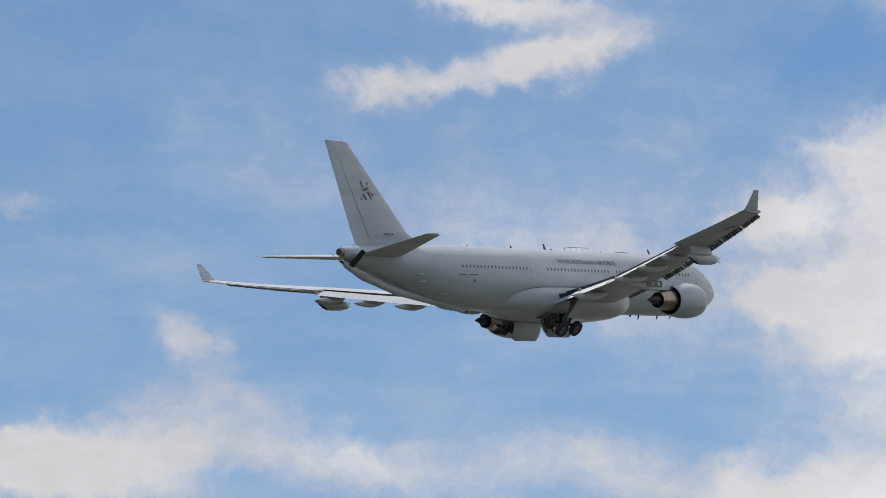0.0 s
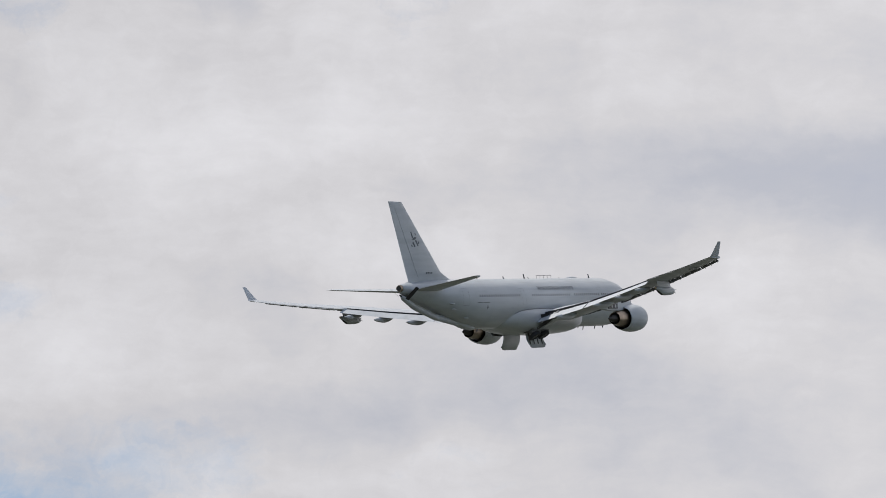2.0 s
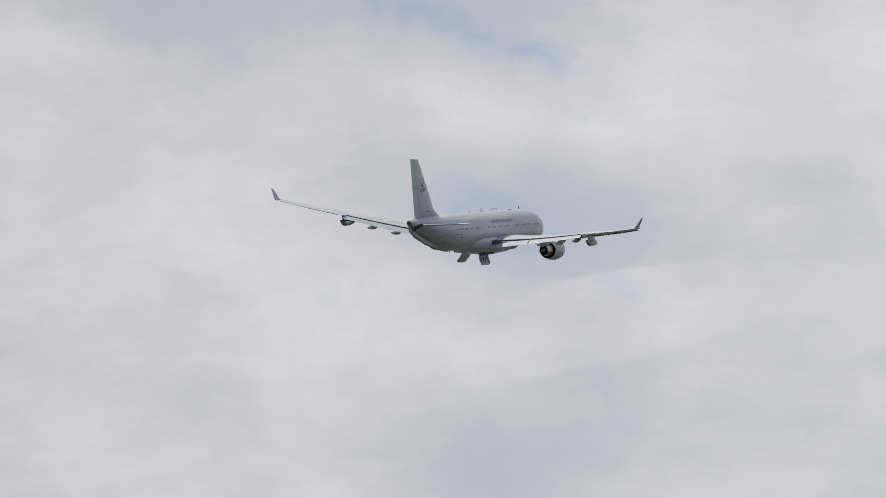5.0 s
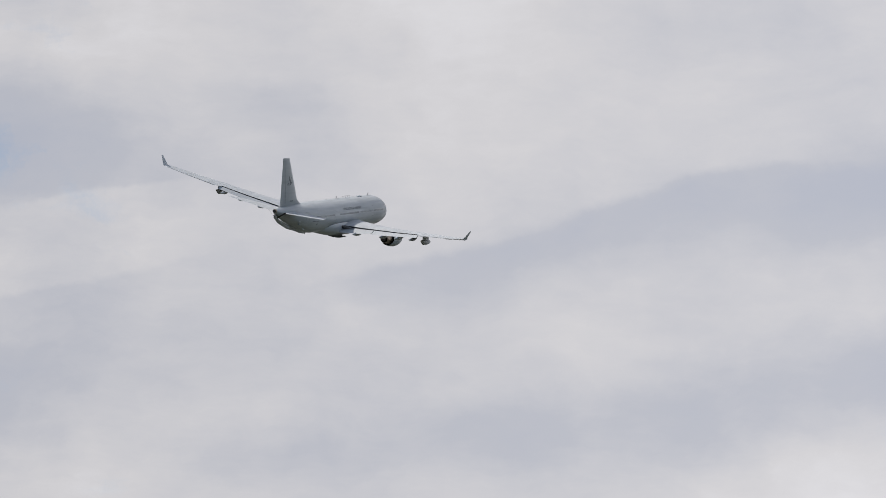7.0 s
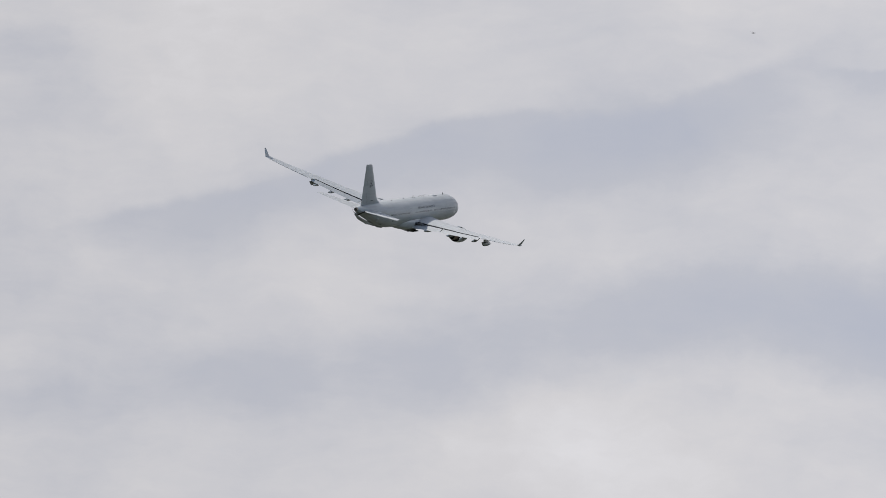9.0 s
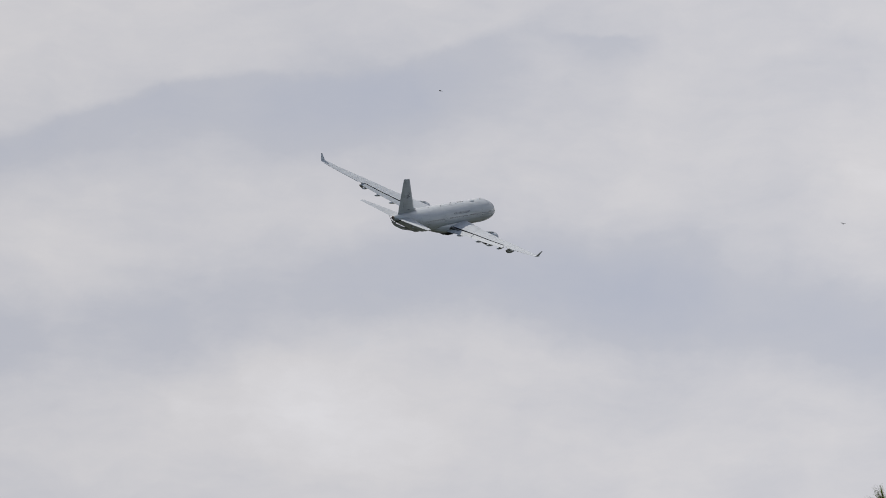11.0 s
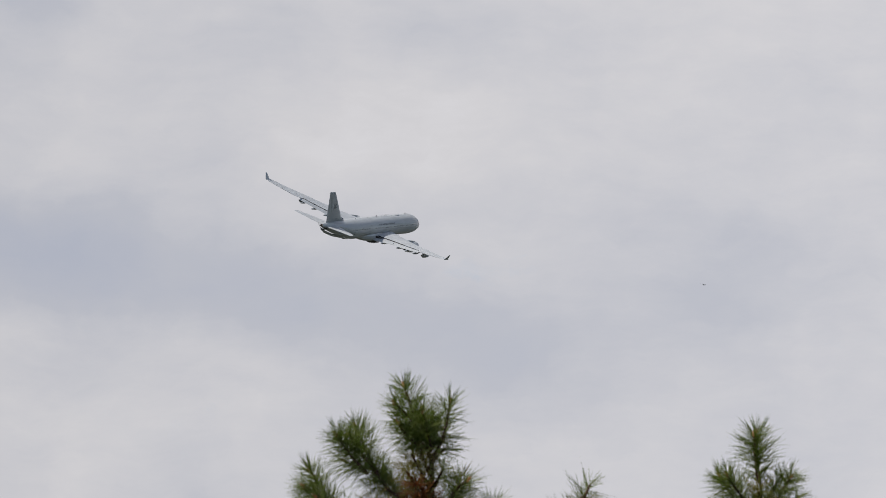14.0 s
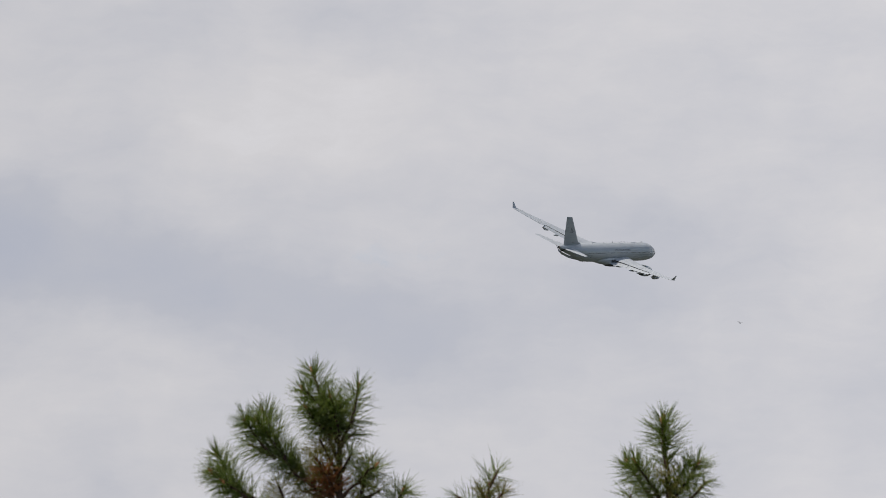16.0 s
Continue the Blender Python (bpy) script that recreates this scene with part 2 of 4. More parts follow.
def plain(name, base, rough=0.5, metal=0.0, vary=0.12, scale=3.0, fine=40.0, bump=0.0):
    """A surface with broad staining and a fine grain in its own object's space."""
    m, n, b = material(name)
    at = n.add("ShaderNodeTexCoord").outputs["Object"]
    wide = n.noise(at, scale, 5.0, 0.6)
    grain = n.noise(at, fine, 3.0, 0.6)
    both = n.math("ADD", n.math("MULTIPLY", wide, 0.7), n.math("MULTIPLY", grain, 0.3))
    lo = tuple(c * (1 - vary) for c in base)
    hi = tuple(min(c * (1 + vary), 1.0) for c in base)
    n.tree.links.new(n.ramp(both, [(0.35, lo), (0.65, hi)]), b.inputs["Base Color"])
    n.tree.links.new(n.smooth(wide, 0.3, 0.7, rough * 0.85, min(rough * 1.15, 1.0)), b.inputs["Roughness"])
    b.inputs["Metallic"].default_value = metal
    if bump:
        bp = n.add("ShaderNodeBump", [("Height", grain), ("Strength", bump), ("Distance", 0.02)])
        n.tree.links.new(bp.outputs[0], b.inputs["Normal"])
    return m


def skin(name, base, rough=0.36, streak=0.16):
    """Aircraft paint: light grey, streaked along the airflow, with faint panel seams."""
    m, n, b = material(name)
    at = n.add("ShaderNodeTexCoord").outputs["Object"]
    along = n.add("ShaderNodeMapping", [("Vector", at), ("Scale", (1.2, 0.10, 1.2))]).outputs[0]
    dirt = n.noise(along, 1.3, 6.0, 0.62)
    blot = n.noise(at, 0.35, 4.0, 0.55)
    both = n.math("ADD", n.math("MULTIPLY", dirt, 0.6), n.math("MULTIPLY", blot, 0.4))
    lo = tuple(c * (1 - streak) for c in base)
    col = n.ramp(both, [(0.32, lo), (0.55, base), (0.75, tuple(min(c * 1.06, 1) for c in base))])
    sep = n.add("ShaderNodeSeparateXYZ", [(0, at)])
    fr = n.math("FRACT", n.math("MULTIPLY", sep.outputs[1], 1 / 2.65))
    seam = n.math("LESS_THAN", fr, 0.008)
    col = n.mix(n.math("MULTIPLY", seam, 0.25), col, tuple(c * 0.55 for c in base))
    n.tree.links.new(col, b.inputs["Base Color"])
    b.inputs["Specular IOR Level"].default_value = 0.5
    n.tree.links.new(n.smooth(dirt, 0.3, 0.7, rough + 0.12, rough - 0.06), b.inputs["Roughness"])
    return m


GREY = skin("light_grey_paint", (0.385, 0.405, 0.42))
WING_GREY = skin("wing_grey_paint", (0.415, 0.43, 0.445), 0.52)
# dark grey parts, and the shade painted into slat coves and pylon recess
DARK_GREY = plain("dark_grey_paint_and_shade", (0.06, 0.063, 0.068), 0.5, 0, 0.25, 2.0, 20.0)
# black parts, and the shade painted into slots, bays and openings
BLACK = plain("black_paint_and_shade", (0.012, 0.012, 0.014), 0.5, 0, 0.3, 2.0, 30.0)
SOFT_SEAM = plain("painted_seam", (0.345, 0.36, 0.375), 0.6, 0, 0.2)
SEAM = plain("seam_shadow_gap", (0.235, 0.24, 0.25), 0.7, 0, 0.2)
METAL = plain("heat_stained_metal", (0.30, 0.24, 0.19), 0.35, 1.0, 0.3, 1.6, 18.0)
STEEL = plain("bare_metal", (0.55, 0.55, 0.56), 0.3, 1.0, 0.12)
SOOT = plain("sooty_nozzle", (0.05, 0.045, 0.042), 0.5, 0.6, 0.35, 1.5, 18.0)
TYRE = plain("tyre_rubber", (0.018, 0.018, 0.019), 0.8, 0, 0.3, 6.0, 60.0, 0.2)
GLASS_DARK = plain("dark_window_glass", (0.09, 0.095, 0.105), 0.12, 0, 0.1)
EMBLEM = plain("emblem_paint", (0.085, 0.09, 0.10), 0.55, 0, 0.15)
BAY = plain("wheel_bay_primer", (0.10, 0.10, 0.095), 0.7, 0, 0.3, 2.0, 15.0)
GRASS = plain("dry_grass", (0.046, 0.050, 0.036), 0.95, 0, 0.45, 0.05, 3.0, 0.6)


# ---- mesh helpers ----
def finish(name, bm, mat, parent=None, label="", smooth=True):
    bmesh.ops.recalc_face_normals(bm, faces=bm.faces)
    me = bpy.data.meshes.new(name)
    bm.to_mesh(me)
    bm.free()
    for p in me.polygons:
        p.use_smooth = smooth
    if smooth:
        me.set_sharp_from_angle(angle=radians(40))
    me.materials.append(mat)
    ob = new(name, me)
    if parent:
        ob.parent = parent
    if label:
        tagged(ob, label)
    return ob


def part(name, bm, mat, parent, label="", smooth=True):
    return finish(name, bm, mat, parent, label, smooth)


def loft(bm, rings, caps=True, closed=True):
    """Skins a row of rings of equal count."""
    vs = [[bm.verts.new(p) for p in ring] for ring in rings]
    n = len(rings[0])
    for a, b in zip(vs, vs[1:]):
        for i in range(n if closed else n - 1):
            j = (i + 1) % n
            bm.faces.new((a[i], a[j], b[j], b[i]))
    if caps and closed:
        bm.faces.new(vs[0])
        bm.faces.new(vs[-1])
    return vs


def B(x, s, z):
    """A point of the aircraft: x to starboard, s metres behind the nose, z above the centre line."""
    return Vector((x, 29.0 - s, z))


def oval(x, s, z, w, h, n=32, square=2.0):
    ring = []
    for k in range(n):
        a = 2 * math.pi * k / n
        c, d = math.cos(a), math.sin(a)
        p = 2.0 / square
        ring.append(B(x + w * math.copysign(abs(c) ** p, c), s, z + h * math.copysign(abs(d) ** p, d)))
    return ring


def body(rows, x=0.0, n=32, square=2.0):
    """A streamlined body from rows of (s, z, half width, half height)."""
    bm = bmesh.new()
    loft(bm, [oval(x, s, z, w, h, n, square) for s, z, w, h in rows])
    return bm


def smooth_rows(rows, step):
    """Rows filled in by cubic (Catmull-Rom) steps along their first value."""
    out = []
    for i in range(len(rows) - 1):
        p0, p1, p2, p3 = (rows[max(i - 1, 0)], rows[i], rows[i + 1], rows[min(i + 2, len(rows) - 1)])
        m = max(1, round(abs(p2[0] - p1[0]) / step))
        for k in range(m):
            u = k / m
            row = []
            for a, b, c, d, in zip(p0, p1, p2, p3):
                row.append(0.5 * (2 * b + (c - a) * u + (2 * a - 5 * b + 4 * c - d) * u * u
                                  + (3 * b - a - 3 * c + d) * u ** 3))
            out.append(tuple(row))
    out.append(rows[-1])
    return out


def foil(n=14, camber=0.02):
    """A wing section: (chord share, height share at thickness 1) round from the trailing edge over the top."""
    def half(u):
        return 5 * (0.2969 * math.sqrt(u) - 0.126 * u - 0.3516 * u * u + 0.2843 * u ** 3 - 0.1036 * u ** 4)
    us = [0.5 * (1 + math.cos(math.pi * k / n)) for k in range(n + 1)]
    top = [(u, half(u)) for u in us]
    low = [(u, -half(u)) for u in reversed(us)][1:-1]
    return top + low


FOIL = foil()


def section(x, s, z, chord, thick, cant=0.0, cut=1.0, twist=0.0):
    """The ring of a wing section with its leading edge at (x, s, z); cant turns the thickness inboard."""
    c, d = math.cos(cant), math.sin(cant)
    ring = []
    for u, h in FOIL:
        uu = min(u, cut)
        hh = h * thick * chord
        if u > cut:
            hh = math.copysign(0.022 * (chord * thick / 0.11), h) if u < 0.995 else 0.0
        lift = -math.sin(twist) * uu * chord
        ring.append(B(x - d * hh, s + uu * chord, z + c * hh + lift))
    return ring


def mirror(p, side):
    return Vector((p.x * side, p.y, p.z))


def lofted(rings, side=1, caps=True):
    bm = bmesh.new()
    loft(bm, [[mirror(p, side) for p in ring] for ring in rings], caps)
    return bm


def box(bm, lo, hi):
    """An axis-aligned box in plain coordinates."""
    r = bmesh.ops.create_cube(bm, size=1.0)
    for v in r["verts"]:
        v.co = Vector([l + (h - l) * (c + 0.5) for l, h, c in zip(lo, hi, v.co)])
    return r["verts"]


def tube(bm, a, b, ra, rb, n=10):
    a, b = Vector(a), Vector(b)
    d = (b - a).normalized()
    u = d.orthogonal().normalized()
    w = d.cross(u)
    rings = []
    for p, r in ((a, ra), (b, rb)):
        rings.append([p + r * (math.cos(2 * math.pi * k / n) * u + math.sin(2 * math.pi * k / n) * w) for k in range(n)])
    loft(bm, rings)


# ---- the tanker aircraft ----
WING = [  # x, leading edge s, trailing edge s, z, thickness
    (1.2, 17.9, 31.0, -1.50, 0.130), (2.82, 18.9, 30.9, -1.35, 0.135), (6.0, 20.95, 31.2, -1.02, 0.125),
    (9.6, 23.3, 31.7, -0.58, 0.115), (15.0, 27.1, 34.0, 0.22, 0.108), (20.0, 30.5, 36.0, 1.08, 0.104),
    (25.0, 33.9, 37.9, 1.90, 0.100), (29.2, 36.75, 39.45, 2.72, 0.098)]


def wing_at(x):
    for a, b in zip(WING, WING[1:]):
        if a[0] <= x <= b[0]:
            u = (x - a[0]) / (b[0] - a[0])
            return tuple(p + (q - p) * u for p, q in zip(a, b))
    return WING[-1]


def under_wing(x, u, out):
    """A point on the underside of the wing at the chord share u, standing out by some metres."""
    _, le, te, z, th = wing_at(x)
    c = te - le
    half = 5 * (0.2969 * math.sqrt(u) - 0.126 * u - 0.3516 * u * u)
    return B(x, le + u * c, z - half * th * c - math.sin(radians(2.0 - 0.12 * x)) * u * c - out)


FUSELAGE = [(0.0, -0.75, 0.04, 0.04), (0.12, -0.74, 0.36, 0.34), (0.5, -0.70, 0.78, 0.76), (1.2, -0.60, 1.20, 1.20),
            (2.2, -0.45, 1.63, 1.66), (3.6, -0.27, 2.10, 2.12), (5.2, -0.12, 2.48, 2.50), (7.2, -0.03, 2.73, 2.74),
            (9.5, 0.0, 2.82, 2.82), (24.0, 0.0, 2.82, 2.82), (38.0, 0.0, 2.82, 2.82), (41.0, 0.08, 2.78, 2.74),
            (44.0, 0.29, 2.62, 2.50), (47.0, 0.62, 2.30, 2.13), (50.0, 0.98, 1.86, 1.70), (53.0, 1.32, 1.36, 1.25),
            (55.3, 1.58, 0.92, 0.87), (56.6, 1.75, 0.58, 0.57), (57.1, 1.82, 0.43, 0.43)]


def build_aircraft():
    ac = tagged(new("aircraft"), "light grey twin-engined military tanker aircraft, climbing with wheels folding",
                "aircraft")
    # fuselage
    hull = part("fuselage", body(smooth_rows(FUSELAGE, 0.7), n=48), GREY, ac)
    # exhaust of the auxiliary power unit
    bm = body([(57.08, 1.82, 0.40, 0.40), (57.42, 1.84, 0.33, 0.33)], n=20)
    apu = part("exhaust_pipe", bm, METAL, ac, "heat-stained exhaust pipe in the tail cone")
    # black disc caps the pipe, in place of the shade inside it
    part("pipe_end_shade", body([(57.40, 1.84, 0.27, 0.27), (57.44, 1.84, 0.27, 0.27)], n=20), BLACK, apu)
    # belly fairing
    rows = [(15.6, -1.6, 0.6, 0.5), (16.6, -1.72, 1.9, 1.15), (18.5, -1.86, 2.85, 1.52), (21.5, -1.95, 3.22, 1.66),
            (27.0, -1.95, 3.25, 1.70), (31.0, -1.90, 3.16, 1.62), (34.0, -1.75, 2.75, 1.42), (36.3, -1.55, 1.9, 1.2),
            (37.6, -1.5, 0.8, 0.7)]
    rows = smooth_rows(rows, 0.7)
    fairing = part("belly_fairing", body(rows, n=40, square=2.5), GREY, ac)
    for side in (1, -1):
        line = []
        for s, zc, w, h in rows:
            _, hz, hw, hh = min(smooth_rows(FUSELAGE, 0.35), key=lambda r: abs(r[0] - s))
            for k in range(60, -1, -1):
                z = zc + h * k / 60
                out = w * max(1 - (abs(z - zc) / h) ** 2.5, 0.0) ** 0.4
                if out > hw * math.sqrt(max(1 - ((z - hz) / hh) ** 2, 0.0)):
                    line.append(B(side * (out + 0.005), s, z))
                    break
        bm = bmesh.new()
        for p, q in zip(line, line[1:]):
            tube(bm, p, q, 0.04, 0.04, 6)
        part("fairing_seam", bm, DARK_GREY, fairing)
    # wings
    for side in (1, -1):
        rings = [section(x, le, z, te - le, th, cut=0.79 if 3.1 < x < 19.5 else 1.0, twist=radians(2.0 - 0.12 * x))
                 for x, le, te, z, th in smooth_rows(WING, 0.45)]
        wing = part("wing", lofted(rings, side), WING_GREY, ac)
        tips = [(29.05, 37.05, 2.30, 2.70, 0.09, 0.5), (29.20, 37.30, 2.08, 2.84, 0.085, 0.95),
                (29.42, 37.52, 1.72, 3.20, 0.08, 1.1), (30.05, 38.25, 0.72, 4.40, 0.07, 1.12)]
        part("winglet", lofted([section(x, s, z, c, th, cant) for x, s, c, z, th, cant in tips], side), WING_GREY, wing)
        # slats drooped off the leading edge
        for x0, x1 in ((3.6, 8.2), (10.6, 14.4), (14.55, 18.4), (18.55, 22.0), (22.15, 25.6), (25.75, 28.7)):
            rings, backs = [], []
            for x in [x0 + (x1 - x0) * k / 8 for k in range(9)]:
                _, le, te, z, th = wing_at(x)
                c = te - le
                s0, z0, cs = le - 0.04 * c - 0.20, z - min(0.062 * c, 0.36) - 0.09, min(c * 0.09 + 0.18, 0.62)
                rings.append(section(x, s0, z0, cs, 0.16, twist=radians(-22)))
                up = math.sin(radians(22))
                backs.append([B(x, s0 + u * cs, z0 + up * u * cs - 0.085 * cs * w - d)
                              for u, w, d in ((0.22, 1, 0.02), (0.97, 0.1, 0.03), (0.97, 0.1, 0.0), (0.22, 1, 0.0))])
            slat = part("slat", lofted([rings[0], rings[-1]], side), WING_GREY, wing)
            # dark plate on the slat's back, coloured for the shade behind it
            part("slat_back_shade", lofted(backs, side), DARK_GREY, slat)
            # dark plate painted as the shade in the slat's cove, crossed by its ribs
            bm = bmesh.new()
            edge = []
            for x in [x0 + (x1 - x0) * k / 4 for k in range(5)]:
                edge.append([mirror(p, side) for p in (under_wing(x, 0.02, 0.02), under_wing(x, 0.12, 0.02),
                                                       under_wing(x, 0.12, 0.0), under_wing(x, 0.02, 0.0))])
            loft(bm, edge)
            part("slat_cove_shade", bm, DARK_GREY, wing)
            for k in (1, 4, 7):
                low, high = backs[k][0] - Vector((0, 0, 0.02)), backs[k][1] - Vector((0, 0, 0.02))
                for lean in (-0.16, 0.16):
                    bm = bmesh.new()
                    tube(bm, mirror(low + Vector((lean, 0, 0)), side), mirror(high - Vector((lean * 0.3, 0, 0)), side), 0.035, 0.035, 6)
                    part("slat_rib", bm, WING_GREY, slat)
                bm = bmesh.new()
                tube(bm, mirror(high, side), mirror(under_wing(x0 + (x1 - x0) * k / 8, 0.12, 0.03), side), 0.045, 0.045, 6)
                part("slat_rib", bm, WING_GREY, slat)
        for x in (11.5, 13.4, 15.5, 17.4, 20.4, 21.6, 23.0, 24.7, 26.6, 28.0):
            _, le, te, z, th = wing_at(x)
            bm = bmesh.new()
            c = te - le
            for v in box(bm, (-0.06, -0.5, -0.06), (0.06, 0.55, 0.06)):
                v.co = mirror(B(x, le - v.co.y, z - 0.035 * c + v.co.z + 0.02), side)
            part("slat_track", bm, DARK_GREY, wing)
        # flaps and ailerons, a little lowered
        for x0, x1, nm, drop in ((3.2, 9.4, "flap", 19), (9.6, 19.4, "flap", 19.5), (20.2, 24.0, "aileron", 3), (24.1, 28.4, "aileron", 3)):
            rings = []
            for x in (x0, 0.5 * (x0 + x1), x1):
                _, le, te, z, th = wing_at(x)
                c = te - le
                tw = math.sin(radians(2.0 - 0.12 * x)) * 0.86 * c
                push = 0.25 if nm == "flap" else 0.05
                if nm == "flap":
                    tw = math.sin(radians(2.0 - 0.12 * x)) * 0.78 * c
                    rings.append(section(x, le + 0.775 * c, z - tw - 0.006 * c, c * 0.215, 0.13, twist=radians(drop)))
                else:
                    rings.append(section(x, le + 0.80 * c + push, z - tw - 0.004 * c, c * 0.22, 0.12, twist=radians(drop)))
            part(nm, lofted(rings, side), WING_GREY, wing)
            if nm == "flap":
                # black plate painted as the shade in the slot ahead of the flap
                bm = bmesh.new()
                edge = []
                for x in (x0, 0.5 * (x0 + x1), x1):
                    _, le, te, z, th = wing_at(x)
                    c = te - le
                    drop_z = z - math.sin(radians(2.0 - 0.12 * x)) * 0.79 * c
                    hgt = 0.021 * c * th / 0.11
                    edge.append([mirror(B(x, le + 0.79 * c + ds, drop_z + dz), side)
                                 for ds, dz in ((0.0, hgt), (0.03, hgt), (0.03, -hgt), (0.0, -hgt))])
                loft(bm, edge)
                part("flap_slot_shade", bm, BLACK, wing)
        # flap track fairings
        for x, ln, r in ((6.4, 5.6, 0.37), (11.9, 5.4, 0.36), (15.3, 4.9, 0.33), (18.4, 4.3, 0.29)):
            _, le, te, z, th = wing_at(x)
            c = te - le
            zz = z - 0.055 * c - 0.46
            bm = bmesh.new()
            rows = [(te + 1.15 - ln, zz + 0.26, 0.03, 0.03), (te + 1.15 - ln * 0.88, zz + 0.14, r * 0.62, r * 0.55),
                    (te + 1.15 - ln * 0.6, zz, r, r * 1.05), (te + 1.15 - ln * 0.35, zz - 0.02, r * 0.92, r * 0.95),
                    (te + 1.15 - ln * 0.12, zz - 0.02, r * 0.5, r * 0.55), (te + 1.15, zz, 0.03, 0.03)]
            loft(bm, [[mirror(p, side) for p in oval(x, *row, 14)] for row in smooth_rows(rows, 0.3)])
            part("flap_track_fairing", bm, WING_GREY, wing)
        build_engine(ac, side)
        build_pod(ac, side)
        # tailplane
        hts = [(0.6, 49.7, 55.6, 1.55, 0.10), (1.5, 50.3, 55.75, 1.66, 0.10), (8.8, 55.0, 57.2, 2.40, 0.09), (9.15, 55.55, 57.25, 2.44, 0.07)]
        tp = part("tailplane", lofted([section(x, le, z, te - le, th) for x, le, te, z, th in hts], side), WING_GREY, ac)
    build_fin(ac)
    build_boom(ac)
    return ac, hull


def round_body(rows, x, z, n=36):
    """A round body about a fore-and-aft axis, from rows of (s, radius)."""
    bm = bmesh.new()
    loft(bm, [oval(x, s, z, max(r, 0.01), max(r, 0.01), n) for s, r in rows], caps=False)
    return bm


def build_engine(ac, side):
    x, z = 9.4 * side, -2.55
    rows = [(17.45, 1.18), (17.28, 1.23), (17.24, 1.29), (17.34, 1.37), (17.7, 1.47), (18.4, 1.56), (19.2, 1.59),
            (20.0, 1.54), (20.8, 1.43), (21.5, 1.29), (21.48, 1.23), (20.8, 1.27), (19.6, 1.24), (18.2, 1.20), (17.45, 1.18)]
    eng = part("engine_cowling", round_body(rows, x, z, 44), GREY, ac)
    part("fan_disc", body([(18.6, z, 1.19, 1.19), (18.7, z, 1.19, 1.19)], x, 36), BLACK, eng)
    part("inlet_spinner", round_body([(18.0, 0.02), (18.12, 0.16), (18.5, 0.40), (18.6, 0.42)], x, z, 20), DARK_GREY, eng)
    # black disc closes the bypass duct, painted as the shade within
    part("bypass_duct_shade", body([(20.4, z, 1.25, 1.25), (20.45, z, 1.25, 1.25)], x, 36), BLACK, eng)
    core = round_body([(20.2, 0.98), (21.0, 1.02), (21.6, 0.97), (22.6, 0.82), (23.4, 0.70), (23.38, 0.65), (22.6, 0.66)], x, z, 36)
    part("core_nozzle", core, METAL, eng, "heat-stained core nozzle")
    # another black disc gives the nozzle its inner shade
    part("nozzle_throat_shade", body([(22.8, z, 0.67, 0.67), (22.85, z, 0.67, 0.67)], x, 28), BLACK, eng)
    cone = round_body([(22.7, 0.48), (23.4, 0.46), (24.0, 0.35), (24.7, 0.14), (25.05, 0.02)], x, z, 24)
    part("exhaust_cone", cone, SOOT, eng, "sooty exhaust cone")
    # pylon
    bm = bmesh.new()
    rings = []
    for s, top, low, w in ((18.3, z + 1.62, z + 1.45, 0.05), (19.8, -0.72, z + 1.2, 0.24), (22.0, -0.50, z + 0.9, 0.28),
                           (24.5, -0.6, z + 0.9, 0.26), (27.5, -0.8, -1.35, 0.2), (29.2, -0.9, -1.05, 0.04)):
        rings.append([B(x + w * c, s, (top + low) / 2 + (top - low) / 2 * d) for c, d in
                      ((1, -1), (1, 1), (0.6, 1.1), (-0.6, 1.1), (-1, 1), (-1, -1), (-0.6, -1.1), (0.6, -1.1))])
    loft(bm, rings)
    part("engine_pylon", bm, GREY, eng)
    # dark plate painted as a shaded recess in the pylon, with two pale fittings
    bm = bmesh.new()
    box(bm, (x + side * 0.24, 29 - 25.3, -1.45), (x + side * 0.30, 29 - 22.9, -0.85))
    recess = part("pylon_recess_shade", bm, DARK_GREY, eng)
    for s in (23.5, 24.4):
        bm = bmesh.new()
        loft(bm, [[B(x + side * off, s + 0.16 * math.cos(k * math.pi / 6), -1.15 + 0.2 * math.sin(k * math.pi / 6)) for k in range(12)] for off in (0.29, 0.32)])
        part("access_cover", bm, GREY, recess)


